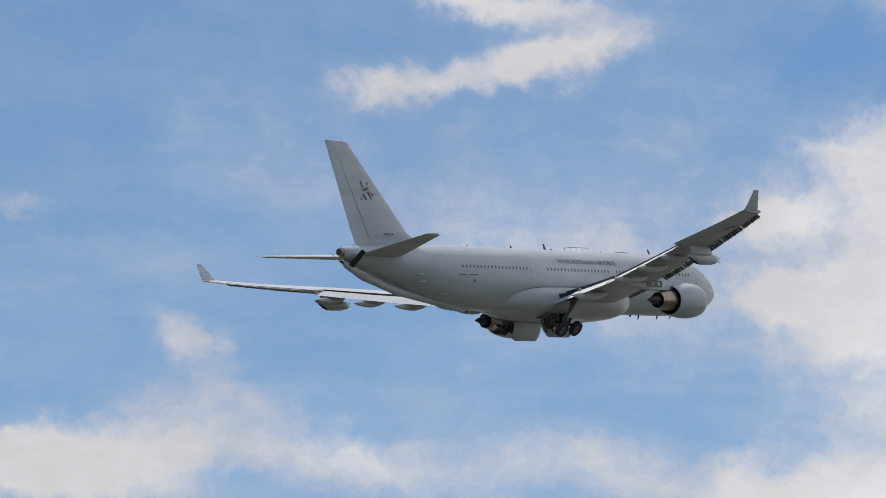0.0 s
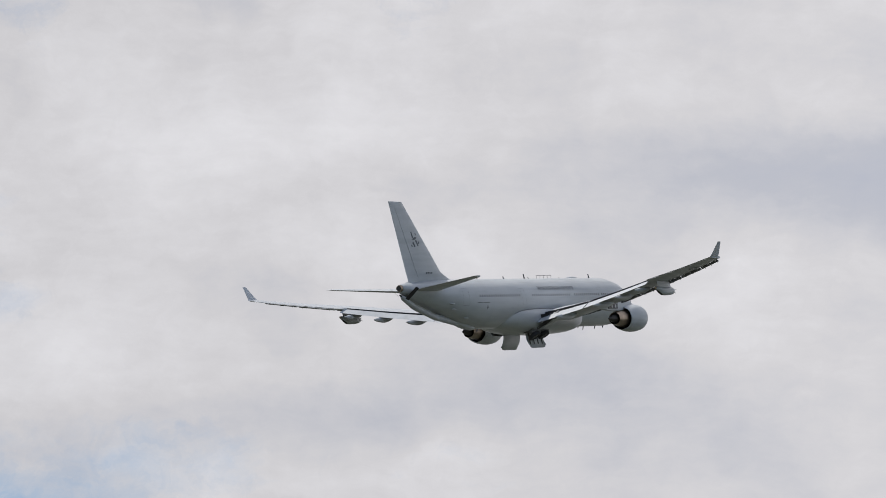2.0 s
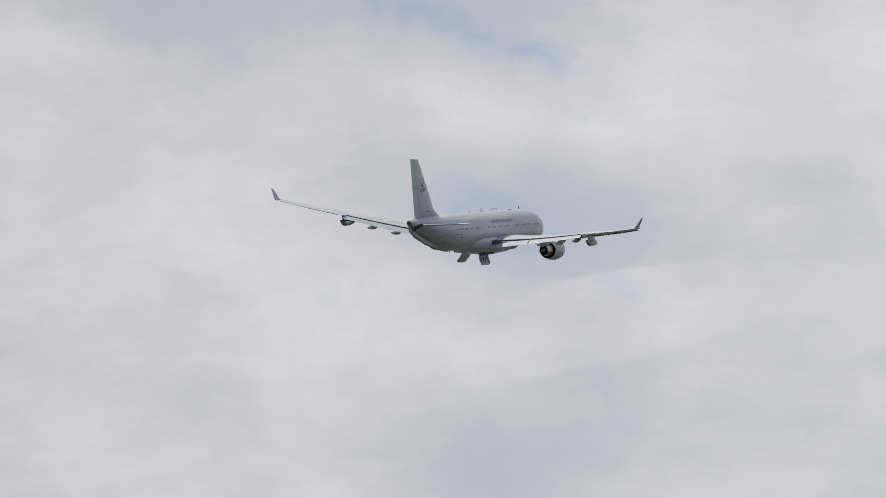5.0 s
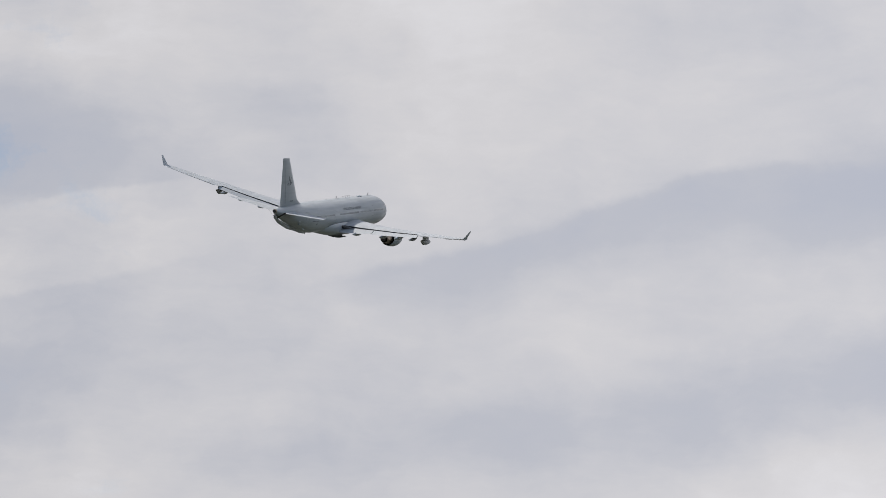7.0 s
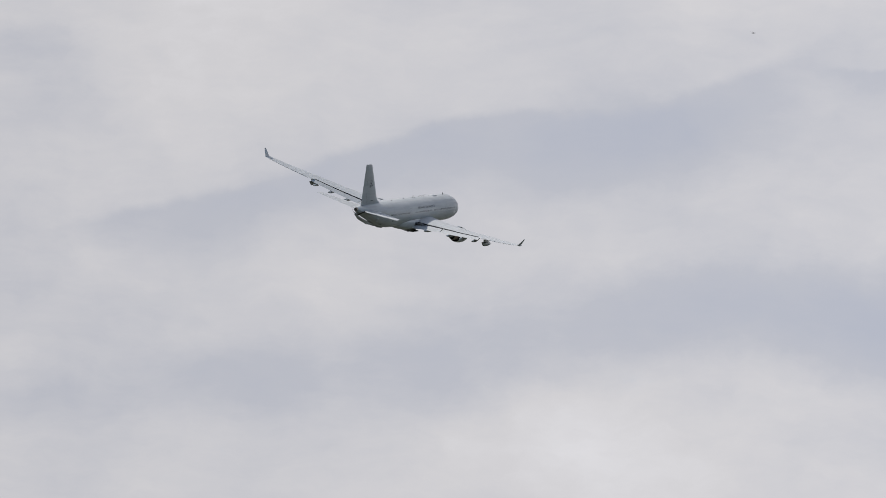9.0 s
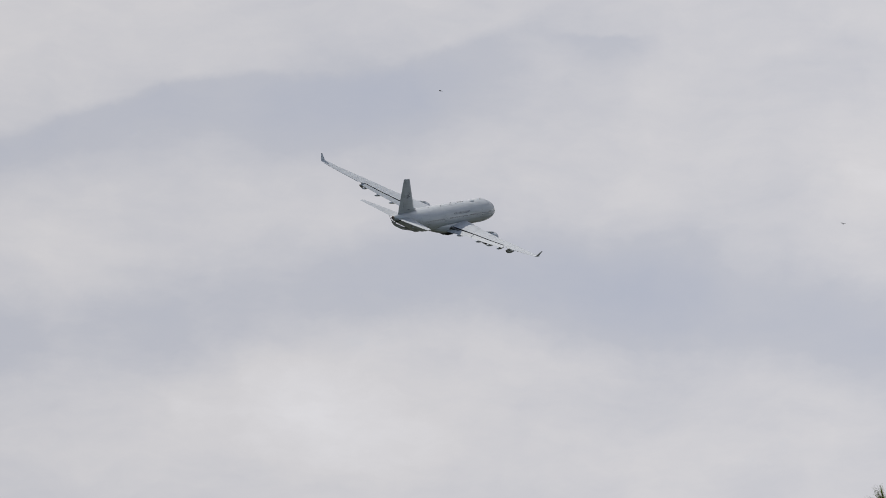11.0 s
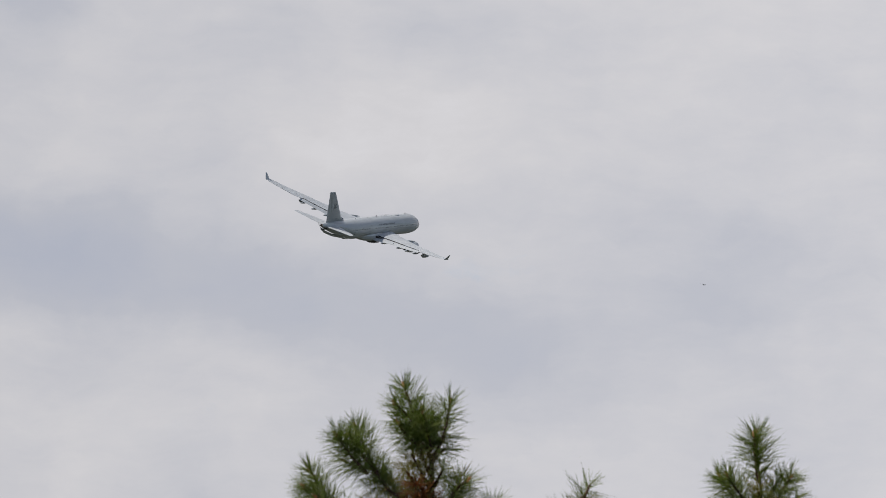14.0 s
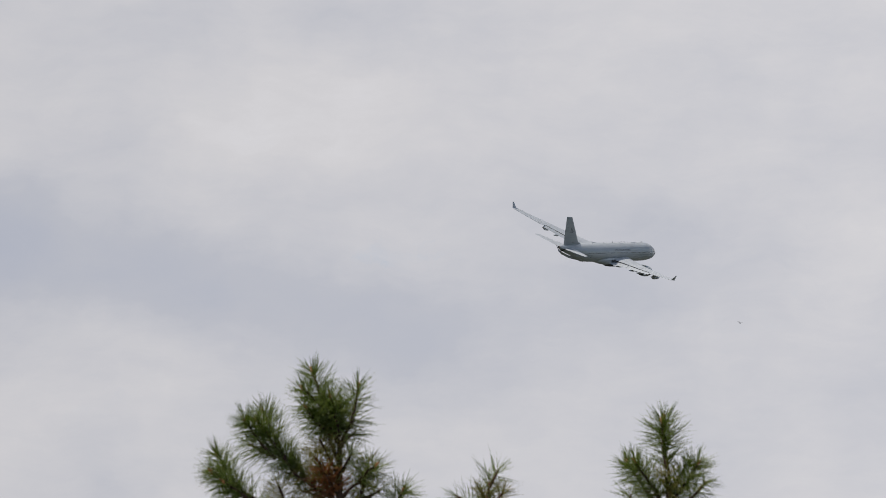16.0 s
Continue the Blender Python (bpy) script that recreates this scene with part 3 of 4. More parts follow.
def build_pod(ac, side):
    x, z = 20.05, -0.25
    rows = [(29.75, z, 0.05, 0.05), (29.9, z, 0.22, 0.22), (30.3, z, 0.36, 0.37), (31.0, z, 0.44, 0.46), (32.6, z, 0.44, 0.48),
            (33.3, z + 0.08, 0.38, 0.40), (34.0, z + 0.23, 0.24, 0.24), (34.5, z + 0.34, 0.09, 0.09)]
    bm = bmesh.new()
    loft(bm, [[mirror(p, side) for p in oval(x, *row, 24)] for row in smooth_rows(rows, 0.25)])
    pod = part("refuelling_pod", bm, GREY, ac, "grey underwing hose pod")
    # solid black body imitates the shaded hose exit under the pod's tail
    bm = bmesh.new()
    loft(bm, [[mirror(p, side) for p in oval(x, s, z + up, r * 0.8, r, 18)] for s, up, r in ((33.0, -0.26, 0.2), (33.35, -0.10, 0.27), (34.0, 0.12, 0.18), (34.3, 0.22, 0.08))])
    part("hose_exit_shade", bm, BLACK, pod)
    bm = bmesh.new()
    loft(bm, [[mirror(p, side) for p in oval(x, s, z + 0.34, r, r, 12)] for s, r in ((34.4, 0.11), (34.58, 0.1), (34.66, 0.05))])
    part("hose_drogue", bm, POD_TIP, pod, "tan drogue end")
    bm = bmesh.new()
    for k in range(4):
        a = k * math.pi / 2 + 0.5
        tube(bm, mirror(B(x, 29.72, z), side), mirror(B(x + 0.34 * math.cos(a), 29.70, z + 0.34 * math.sin(a)), side), 0.035, 0.02, 6)
    part("ram_turbine", bm, DARK_GREY, pod)
    # pylon up to the wing
    _, le, te, zw, th = wing_at(20.05)
    rings = [[mirror(B(x + w * c, s0 + ds, zz), side) for c, ds in ((0, 0), (0.8, 0.4), (1, 1.4), (0.7, 2.6), (0, 3.3), (-0.7, 2.6), (-1, 1.4), (-0.8, 0.4))]
             for zz, s0, w in ((z + 0.3, 30.4, 0.16), (zw - 0.12, 30.9, 0.2))]
    bm = bmesh.new()
    loft(bm, rings)
    part("pod_pylon", bm, GREY, pod)


def build_fin(ac):
    rows = [(45.1, 2.75, 55.15, 0.04), (46.4, 3.18, 55.33, 0.07), (47.5, 3.65, 55.55, 0.10), (54.85, 10.85, 58.2, 0.09), (55.3, 11.3, 58.38, 0.075), (55.7, 11.36, 58.38, 0.03)]
    rings = []
    for s, z, te, th in [(44.9, 2.2, 55.0, 0.03)] + rows:
        rings.append(section(0, s, z, te - s, th, cant=math.pi / 2))
    fin = part("tail_fin", lofted(rings), GREY, ac)
    # rudder seam on both faces
    for side in (1, -1):
        bm = bmesh.new()
        for v in box(bm, (-0.5, -0.5, -0.5), (0.5, 0.5, 0.5)):
            z = 3.0 if v.co.z < 0 else 10.85
            s = (53.2 if v.co.z < 0 else 57.2) + (0.02 if v.co.y < 0 else -0.02)
            w = (0.265 if v.co.z < 0 else 0.085)
            v.co = B(side * (w + 0.02 * v.co.x), s, z)
        part("rudder_seam", bm, SOFT_SEAM, fin)
    return fin


def build_boom(ac):
    bm = bmesh.new()
    pts = [(41.8, -2.62, 0.25), (43.5, -2.22, 0.34), (45.7, -1.88, 0.36), (49.7, -1.32, 0.36), (54.45, -0.12, 0.36), (56.6, 0.78, 0.30), (57.0, 0.98, 0.14)]
    loft(bm, [oval(0, s, z, r * 0.9, r, 16) for s, z, r in pts])
    boom = part("refuelling_boom", bm, DARK_BOOM, ac, "grey refuelling boom stowed under the tail")
    for side in (1, -1):
        bm = bmesh.new()
        ring = lambda x, s, z, c: [B(x * side + 0.05 * side * h, s + c * (u - 0.5), z + 0.42 * (u - 0.5) * c + 0.05 * h) for u, h in FOIL]
        loft(bm, [ring(0.15, 56.25, 0.50, 0.62), ring(1.62, 56.1, 1.80, 0.56)])
        part("ruddervator", bm, BLACK, boom, "black boom control fin")
    bm = bmesh.new()
    tube(bm, B(0, 56.9, 0.94), B(0, 57.35, 1.12), 0.1, 0.07, 12)
    part("nozzle", bm, BLACK, boom)
    return boom


POD_TIP = plain("tan_drogue_paint", (0.42, 0.30, 0.17), 0.6, 0, 0.2, 3.0, 20.0)
DARK_BOOM = plain("boom_grey_paint", (0.37, 0.38, 0.39), 0.45, 0, 0.2, 0.8, 9.0)
aircraft, hull = build_aircraft()


# ---- ground ----
def build_ground():
    bm = bmesh.new()
    bmesh.ops.create_grid(bm, x_segments=60, y_segments=60, size=4500)
    for v in bm.verts:
        r = v.co.length
        v.co.z = min(r / 400, 1) * 4.0 * noise.noise(v.co / 700) - (0.0 if r < 200 else 1.0)
    tagged(finish("ground", bm, GRASS), "dry grass field reaching to the horizon", "ground", kind="structure")


build_ground()


# ---- fittings of the aircraft ----
HULL = [row for row in smooth_rows(FUSELAGE, 0.7) if 0.3 < row[0]]


def hull_x(s, z):
    """Half width of the fuselage at height z."""
    s = min(max(s, HULL[0][0]), 57.0)
    for a, b in zip(HULL, HULL[1:]):
        if a[0] <= s <= b[0]:
            u = (s - a[0]) / (b[0] - a[0])
            _, zc, w, h = [p + (q - p) * u for p, q in zip(a, b)]
            return w * math.sqrt(max(1 - ((z - zc) / h) ** 2, 0.0))
    return 2.82


def patch(s0, s1, z0, z1, side=1, proud=0.014, nu=2, nv=2, round_off=0.0):
    """A thin plate that follows the fuselage side between two stations and two heights."""
    bm = bmesh.new()
    grids = []
    for off in (proud, -0.03):
        g = []
        for i in range(nu + 1):
            row = []
            for j in range(nv + 1):
                s, z = s0 + (s1 - s0) * i / nu, z0 + (z1 - z0) * j / nv
                if round_off and i in (0, nu) and j in (0, nv):
                    s += round_off * (1 if i == 0 else -1) * math.copysign(1, s1 - s0)
                row.append(bm.verts.new(B(side * (hull_x(s, z) + off), s, z)))
            g.append(row)
        grids.append(g)
    for g in grids:
        for i in range(nu):
            for j in range(nv):
                bm.faces.new((g[i][j], g[i + 1][j], g[i + 1][j + 1], g[i][j + 1]))
    o, q = grids
    rim = [(i, 0) for i in range(nu)] + [(nu, j) for j in range(nv)] + [(i, nv) for i in range(nu, 0, -1)] + [(0, j) for j in range(nv, 0, -1)]
    for (a, b), (c, d) in zip(rim, rim[1:] + rim[:1]):
        bm.faces.new((o[a][b], o[c][d], q[c][d], q[a][b]))
    return bm


def window_height(s):
    return 0.73


def cabin_windows():
    """Small dark cabin panes; alike panes share one mesh."""
    bm = bmesh.new()
    ring = []
    for k in range(12):
        a = 2 * math.pi * k / 12
        ring.append((0.105 * math.copysign(abs(math.cos(a)) ** 0.7, math.cos(a)), 0.155 * math.copysign(abs(math.sin(a)) ** 0.7, math.sin(a))))
    loft(bm, [[(x, u, v) for u, v in ring] for x in (-0.03, 0.012)])
    first = None
    for side in (1, -1):
        for s0, s1 in ((7.6, 12.6), (13.2, 19.9), (20.9, 30.9), (33.7, 43.7)):
            for k in range(int((s1 - s0) / 0.53) + 1):
                s = s0 + 0.53 * k
                z = window_height(s)
                if first is None:
                    first = part("cabin_window", bm, GLASS_DARK, aircraft)
                    ob = first
                else:
                    ob = new("cabin_window", first.data)
                    ob.parent = aircraft
                x = hull_x(s, z)
                lean = math.degrees(math.asin(min(z / 2.82, 1)))
                ob.matrix_basis = pose(side * x, 29 - s, z, 0, -side * lean, 0)


def cabin_doors():
    for side in (1, -1):
        for s0, s1, z0, z1 in ((45.5, 46.7, -0.30, 1.65), (32.2, 33.1, -0.30, 1.55), (12.1, 13.0, -0.30, 1.6), (5.2, 6.25, -0.5, 1.5)):
            w = 0.03
            for n, (a, b, c, d) in enumerate(((s0, s0 + w, z0, z1), (s1 - w, s1, z0, z1), (s0 + w, s1 - w, z0, z0 + w), (s0 + w, s1 - w, z1 - w, z1))):
                part("door_seam", patch(a, b, c, d, side, 0.006, 1, 5), SEAM, hull)


def lettering():
    cu = bpy.data.curves.new("lettering", "FONT")
    cu.body = "ROYAL AUSTRALIAN AIR FORCE"
    cu.size, cu.extrude, cu.resolution_u, cu.offset = 1.0, 0.0, 2, 0.012
    tmp = new("lettering_outline", cu)
    bpy.context.view_layer.update()
    me = bpy.data.meshes.new_from_object(tmp.evaluated_get(bpy.context.evaluated_depsgraph_get()))
    bpy.data.objects.remove(tmp)
    us = [v.co.x for v in me.vertices]
    vs = [v.co.y for v in me.vertices]
    u0, u1, v0, v1 = min(us), max(us), min(vs), max(vs)
    for v in me.vertices:
        a, b = (v.co.x - u0) / (u1 - u0), (v.co.y - v0) / (v1 - v0)
        s = 28.3 - 9.1 * a
        z = 1.33 + 0.42 * b
        v.co = B(hull_x(s, z) + 0.02, s, z)
    me.materials.append(EMBLEM)
    ob = new("lettering", me)
    ob.parent = aircraft
    tagged(ob, "dark grey air force lettering")


def fin_marks():
    """A dark squadron device of plain shapes, and bars where the serial stands."""
    def shape(points, name="tail_emblem"):
        if name == "tail_emblem":
            ms, mz = (sum(p[i] for p in points) / len(points) for i in (0, 1))
            points = [(ms + 0.72 * (s - ms), mz + 0.88 * (z - mz)) for s, z in points]
        for side in (1, -1):
            bm = bmesh.new()
            rings = []
            for off in (-0.02, 0.02):
                rings.append([B(side * (fin_half(s, z) + off), s, z) for s, z in points])
            loft(bm, rings)
            part(name, bm, EMBLEM, aircraft, "dark emblem on the tail fin" if name == "tail_emblem" else "", smooth=False)
    shape([(54.25, 8.02), (54.05, 8.12), (53.6, 7.42), (53.85, 7.27)])
    shape([(54.3, 7.17), (53.2, 7.52), (52.75, 7.37), (53.4, 7.12)])
    shape([(53.45, 7.12), (53.05, 7.17), (52.5, 6.42), (52.75, 6.39)])
    shape([(54.0, 6.82), (53.75, 6.97), (53.2, 6.42), (53.5, 6.29)])
    shape([(53.3, 7.87), (53.1, 7.97), (52.95, 7.67), (53.15, 7.59)])
    shape([(52.75, 6.97), (52.55, 7.02), (52.35, 6.75), (52.55, 6.67)])
    shape([(54.2, 6.62), (54.05, 6.67), (53.9, 6.37), (54.05, 6.32)])
    for s in (51.35, 51.0, 50.65, 50.25):
        shape([(s, 3.43), (s - 0.15, 3.43), (s - 0.15, 3.58), (s, 3.58)], "serial_bar")


def fin_half(s, z):
    """Half thickness of the tail fin."""
    u = (z - 3.65) / 7.2
    le, te, th = 47.5 + 7.35 * u, 55.78 + 2.42 * u, 0.10 - 0.01 * u
    c = te - le
    w = min(max((s - le) / c, 0.001), 1)
    return 5 * th * c * (0.2969 * math.sqrt(w) - 0.126 * w - 0.3516 * w * w + 0.2843 * w ** 3 - 0.1036 * w ** 4)


def side_marks():
    for side in (1, -1):
        part("vent_panel", patch(43.9, 42.8, -0.06, 0.04, side), DARK_GREY, hull)
        part("vent_panel", patch(42.5, 41.2, -0.06, 0.04, side), DARK_GREY, hull)
        for s, z, r in ((41.7, -0.55, 0.26), ):
            bm = bmesh.new()
            pts = [(0, 1), (0.25, 0.3), (1, 0.1), (0.35, -0.25), (0.2, -1), (-0.25, -0.4), (-1, -0.1), (-0.3, 0.3)]
            loft(bm, [[B(side * (hull_x(s + r * u, z + r * v) + off), s + r * u, z + r * v) for u, v in pts] for off in (-0.02, 0.016)])
            part("fuselage_marking", bm, EMBLEM, hull, smooth=False)
        for s, z in ((47.9, -0.65), (44.8, -1.65), (48.6, -0.05)):
            bm = bmesh.new()
            x = hull_x(s, z)
            loft(bm, [oval(side * (x + 0.05), s + d, z, r, r * 0.6, 12) for d, r in ((-0.5, 0.02), (-0.3, 0.14), (0.1, 0.17), (0.45, 0.12), (0.6, 0.02))])
            part("air_scoop", bm, GREY, hull)
        # cockpit glass
        for s0, s1, z0, z1 in ((2.0, 2.7, 0.42, 0.92), (2.75, 3.4, 0.52, 1.08), (3.45, 4.1, 0.68, 1.20)):
            part("cockpit_window", patch(s0, s1, z0, z1, side, 0.012, 2, 2, 0.08), GLASS_DARK, hull)


def blade(s, h, ln, x=0.0, down=False, base=2.8, sweep=0.25):
    sg = -1 if down else 1
    bm = bmesh.new()
    rings = []
    for k, (z, c) in enumerate(((base - 0.06, ln), (base + h, ln * 0.6))):
        rings.append([B(x + 0.05 * hh, s + sweep * k + c * (u - 0.5), sg * z) for u, hh in FOIL])
    loft(bm, rings)
    return bm


def roof_and_belly():
    for s, h, ln in ((31.9, 0.28, 0.30), (26.7, 0.55, 0.42), (25.6, 0.16, 0.3), (9.8, 0.5, 0.4), (38.5, 0.14, 0.3), (17.6, 0.12, 0.3)):
        part("blade_antenna", blade(s, h, ln), DARK_GREY, aircraft)
    for s, h, ln in ((9.2, 0.35, 0.3), (12.3, 0.42, 0.3), (13.6, 0.2, 0.4), (7.0, 0.25, 0.3), (39.4, 0.30, 0.4)):
        part("blade_antenna", blade(s, h, ln, down=True), DARK_GREY, aircraft)
    bm = body([(16.0, 2.80, 0.05, 0.02), (15.6, 2.82, 0.30, 0.13), (14.6, 2.83, 0.40, 0.20), (13.6, 2.82, 0.30, 0.13), (13.2, 2.80, 0.05, 0.02)], n=20)
    part("antenna_dome", bm, GREY, aircraft, "low rounded antenna dome")
    # long wire aerial on posts
    bm = bmesh.new()
    for k in range(5):
        s = 23.65 - 0.95 * k
        tube(bm, B(0, s, 2.74), B(0, s, 3.18), 0.022, 0.02, 6)
    tube(bm, B(0, 23.65, 3.17), B(0, 19.85, 3.17), 0.022, 0.022, 6)
    part("rail_aerial", bm, DARK_GREY, aircraft, "thin rail aerial on short posts")
    # small fairing lamp housing at the tail
    part("tail_beacon", body([(55.9, 2.34, 0.03, 0.03), (55.6, 2.40, 0.12, 0.12), (55.2, 2.42, 0.12, 0.10), (54.8, 2.46, 0.03, 0.03)], n=12), GREY, aircraft)
    # shade line along the engine side of the boom cradle
    bm = bmesh.new()
    loft(bm, [oval(0, s, z, w, h, 14) for s, z, w, h in ((40.2, -2.55, 0.1, 0.05), (41.0, -2.68, 0.5, 0.26), (42.8, -2.42, 0.62, 0.34), (44.6, -1.98, 0.45, 0.3), (45.8, -1.55, 0.2, 0.15))])
    part("boom_hinge_fairing", bm, GREY, aircraft)


GEAR_GREY = plain("gear_grey_paint", (0.14, 0.14, 0.145), 0.5, 0, 0.3, 3.0, 25.0)


def build_gear(side):
    """One main leg: strut, braces, bogie beam and four wheels, about its hinge in the wing root."""
    bm = bmesh.new()
    tube(bm, (0, 0, 0.2), (0, 0, -2.2), 0.24, 0.22, 14)
    tube(bm, (0, 0, -2.1), (0, 0, -3.3), 0.15, 0.15, 12)
    tube(bm, (0, 0.05, -1.9), (0, 1.1, -0.6), 0.11, 0.09, 8)
    tube(bm, (0, -0.1, -2.0), (-0.3 * side, -0.4, -0.7), 0.10, 0.08, 8)
    tube(bm, (0, -0.28, -2.1), (0, -0.55, -2.75), 0.07, 0.07, 8)
    tube(bm, (0, -0.55, -2.75), (0, -0.2, -3.25), 0.07, 0.07, 8)
    leg = part("main_landing_gear", bm, GEAR_GREY, aircraft, "folding landing gear leg with four wheels")
    bm = bmesh.new()
    tube(bm, (0, 1.15, -3.38), (0, -1.15, -3.52), 0.15, 0.15, 10)
    for y, z in ((1.02, -3.39), (-1.02, -3.51)):
        tube(bm, (-0.75, y, z), (0.75, y, z), 0.08, 0.08, 8)
    part("bogie_beam", bm, DARK_GREY, leg)
    for y, z in ((1.02, -3.39), (-1.02, -3.51)):
        for x in (-0.68, 0.68):
            bm = bmesh.new()
            prof = [(-0.22, 0.42), (-0.25, 0.55), (-0.22, 0.66), (-0.12, 0.71), (0.12, 0.71), (0.22, 0.66), (0.25, 0.55), (0.22, 0.42), (0.0, 0.40)]
            n = 28
            loft(bm, [[(x + dx, y + r * math.cos(2 * math.pi * k / n), z + r * math.sin(2 * math.pi * k / n)) for k in range(n)] for dx, r in prof + prof[:1]], caps=False)
            part("tyre", bm, TYRE, leg, "black rubber tyre")
            bm = bmesh.new()
            loft(bm, [[(x + dx, y + r * math.cos(2 * math.pi * k / 20), z + r * math.sin(2 * math.pi * k / 20)) for k in range(20)]
                      for dx, r in ((-0.17, 0.41), (-0.10, 0.20), (-0.20, 0.09), (0.20, 0.09), (0.10, 0.20), (0.17, 0.41))])
            part("wheel_rim", bm, BAY, leg)
    # leg door fixed along the outside of the strut
    bm = bmesh.new()
    rows = []
    for z, x in ((-0.15, 0.45), (-1.0, 0.42), (-1.9, 0.36), (-2.5, 0.30)):
        rows.append([(side * x, 0.55, z), (side * (x + 0.05), 0.5, z), (side * (x + 0.08), -0.5, z), (side * (x + 0.03), -0.55, z)])
    loft(bm, rows)
    part("leg_door", bm, GREY, leg)
    return leg


def build_bay_door(side):
    """A curved belly door about its hinge line beside the keel."""
    bm = bmesh.new()
    rings = []
    n = 12
    for k in range(n + 1):
        y = -2.05 + 4.1 * k / n
        e = abs(2 * k / n - 1)
        drop = 1.78 - 0.35 * max(0, (e - 0.72) / 0.28) ** 2
        inner, outer = [], []
        for j in range(9):
            u = j / 8
            z = -drop * u
            x = 0.42 * u ** 2.6
            inner.append((side * (x + 0.035), y, z))
            outer.append((side * (x - 0.035), y, z - 0.02 * u))
        rings.append(inner + outer[::-1])
    loft(bm, rings)
    door = part("wheel_bay_door", bm, GREY, aircraft, "curved grey wheel bay door hanging open")
    bm = bmesh.new()
    for y in (-1.5, -0.5, 0.5, 1.5):
        for v in box(bm, (0.03, y - 0.05, -1.35), (0.11, y + 0.05, -0.1)):
            u = -v.co.z / 1.78
            v.co.x = side * (v.co.x + 0.42 * u ** 2.6)
    for v in box(bm, (0.04, -1.6, -0.8), (0.10, 1.6, -0.72)):
        v.co.x *= side
    part("door_rib", bm, BAY, door)
    return door


def wheel_bays():
    for side in (1, -1):
        # solid black block stands for the shade inside the open bay
        bm = bmesh.new()
        loft(bm, [[mirror(B(x, s, z), side) for x, s in ((1.25, 26.8), (1.25, 29.6), (3.0, 29.7), (4.6, 29.4), (4.9, 27.8), (3.0, 26.8))]
                  for z in (-1.5, -2.08)])
        part("wheel_bay_shade", bm, BLACK, aircraft, "black block for the shade of the open wheel bay", smooth=False)
        part("bay_lining", lofted([[B(x, s, z) for x, s in ((1.35, 26.6), (1.35, 30.9), (2.55, 30.9), (2.55, 26.6))] for z in (-3.0, -3.52)], side),
             BAY, aircraft, smooth=False)


def wing_roundel():
    bm = bmesh.new()
    n = 24
    _, le, te, z, th = wing_at(25.4)
    rings = []
    for off in (0.0, -0.02):
        for r in (0.50, 0.38):
            rings.append([B(25.4 + r * math.cos(2 * math.pi * k / n), le + 1.75 + r * math.sin(2 * math.pi * k / n),
                            z - 0.23 + off + 0.19 * r * math.cos(2 * math.pi * k / n)) for k in range(n)])
    loft(bm, [rings[0], rings[1], rings[3], rings[2], rings[0]], caps=False)
    part("wing_roundel", bm, EMBLEM, aircraft, "dark ring marking under the wing")


wing_roundel()
cabin_windows()
cabin_doors()
lettering()
fin_marks()
side_marks()
roof_and_belly()
wheel_bays()
GEAR = {side: build_gear(side) for side in (1, -1)}
BAY_DOOR = {side: build_bay_door(side) for side in (1, -1)}


# ---- pine trees by the camera ----
def leafy(name, tones, through_it):
    """Needles: each of its own green, with a waxy skin and some light passing through."""
    m, n, b = material(name)
    chance = n.add("ShaderNodeNewGeometry").outputs["Random Per Island"]
    at = n.add("ShaderNodeTexCoord").outputs["Object"]
    tone = n.math("ADD", n.math("MULTIPLY", chance, 0.7), n.math("MULTIPLY", n.noise(at, 9.0, 3.0), 0.3))
    base = n.ramp(tone, tones)
    n.tree.links.new(base, b.inputs["Base Color"])
    b.inputs["Roughness"].default_value = 0.45
    lit = n.add("ShaderNodeBsdfTranslucent", [("Color", (*through_it, 1.0))])
    both = n.add("ShaderNodeMixShader", [(0, 0.4), (1, b.outputs[0]), (2, lit.outputs[0])])
    out = [x for x in n.tree.nodes if x.type == "OUTPUT_MATERIAL"][0]
    n.tree.links.new(both.outputs[0], out.inputs[0])
    return m


NEEDLE = leafy("pine_needles", [(0.0, (0.07, 0.10, 0.024)), (0.5, (0.155, 0.185, 0.048)), (1.0, (0.31, 0.32, 0.10))], (0.44, 0.54, 0.11))
NEEDLE_OLD = leafy("old_pine_needles", [(0.0, (0.13, 0.135, 0.03)), (0.5, (0.26, 0.23, 0.06)), (1.0, (0.38, 0.26, 0.08))], (0.50, 0.46, 0.10))
NEEDLE_DEAD = leafy("dead_pine_needles", [(0.0, (0.16, 0.06, 0.025)), (0.5, (0.36, 0.14, 0.045)), (1.0, (0.46, 0.21, 0.08))], (0.48, 0.19, 0.05))
BARK = plain("reddish_pine_bark", (0.13, 0.075, 0.048), 0.9, 0, 0.4, 9.0, 70.0, 0.8)
BUD = plain("pine_bud_scales", (0.46, 0.22, 0.09), 0.7, 0, 0.3, 20.0, 120.0)
TREE_AWAY = 26.0
SHOOT_LOOK = {  # bunches in a metre, needle length, bare share at the base, lean, material, bud
    "full": (560, 0.165, 0.0, 1.0, NEEDLE, True), "brush": (430, 0.185, 0.0, 1.1, NEEDLE, True),
    "thin": (300, 0.165, 0.0, 1.1, NEEDLE, False), "pale": (330, 0.125, 0.1, 1.0, NEEDLE_OLD, False),
    "old": (460, 0.165, 0.0, 1.15, NEEDLE_OLD, False), "rust": (620, 0.140, 0.0, 1.2, NEEDLE_DEAD, False),
    "bare": (170, 0.150, 0.15, 1.2, NEEDLE, False)}


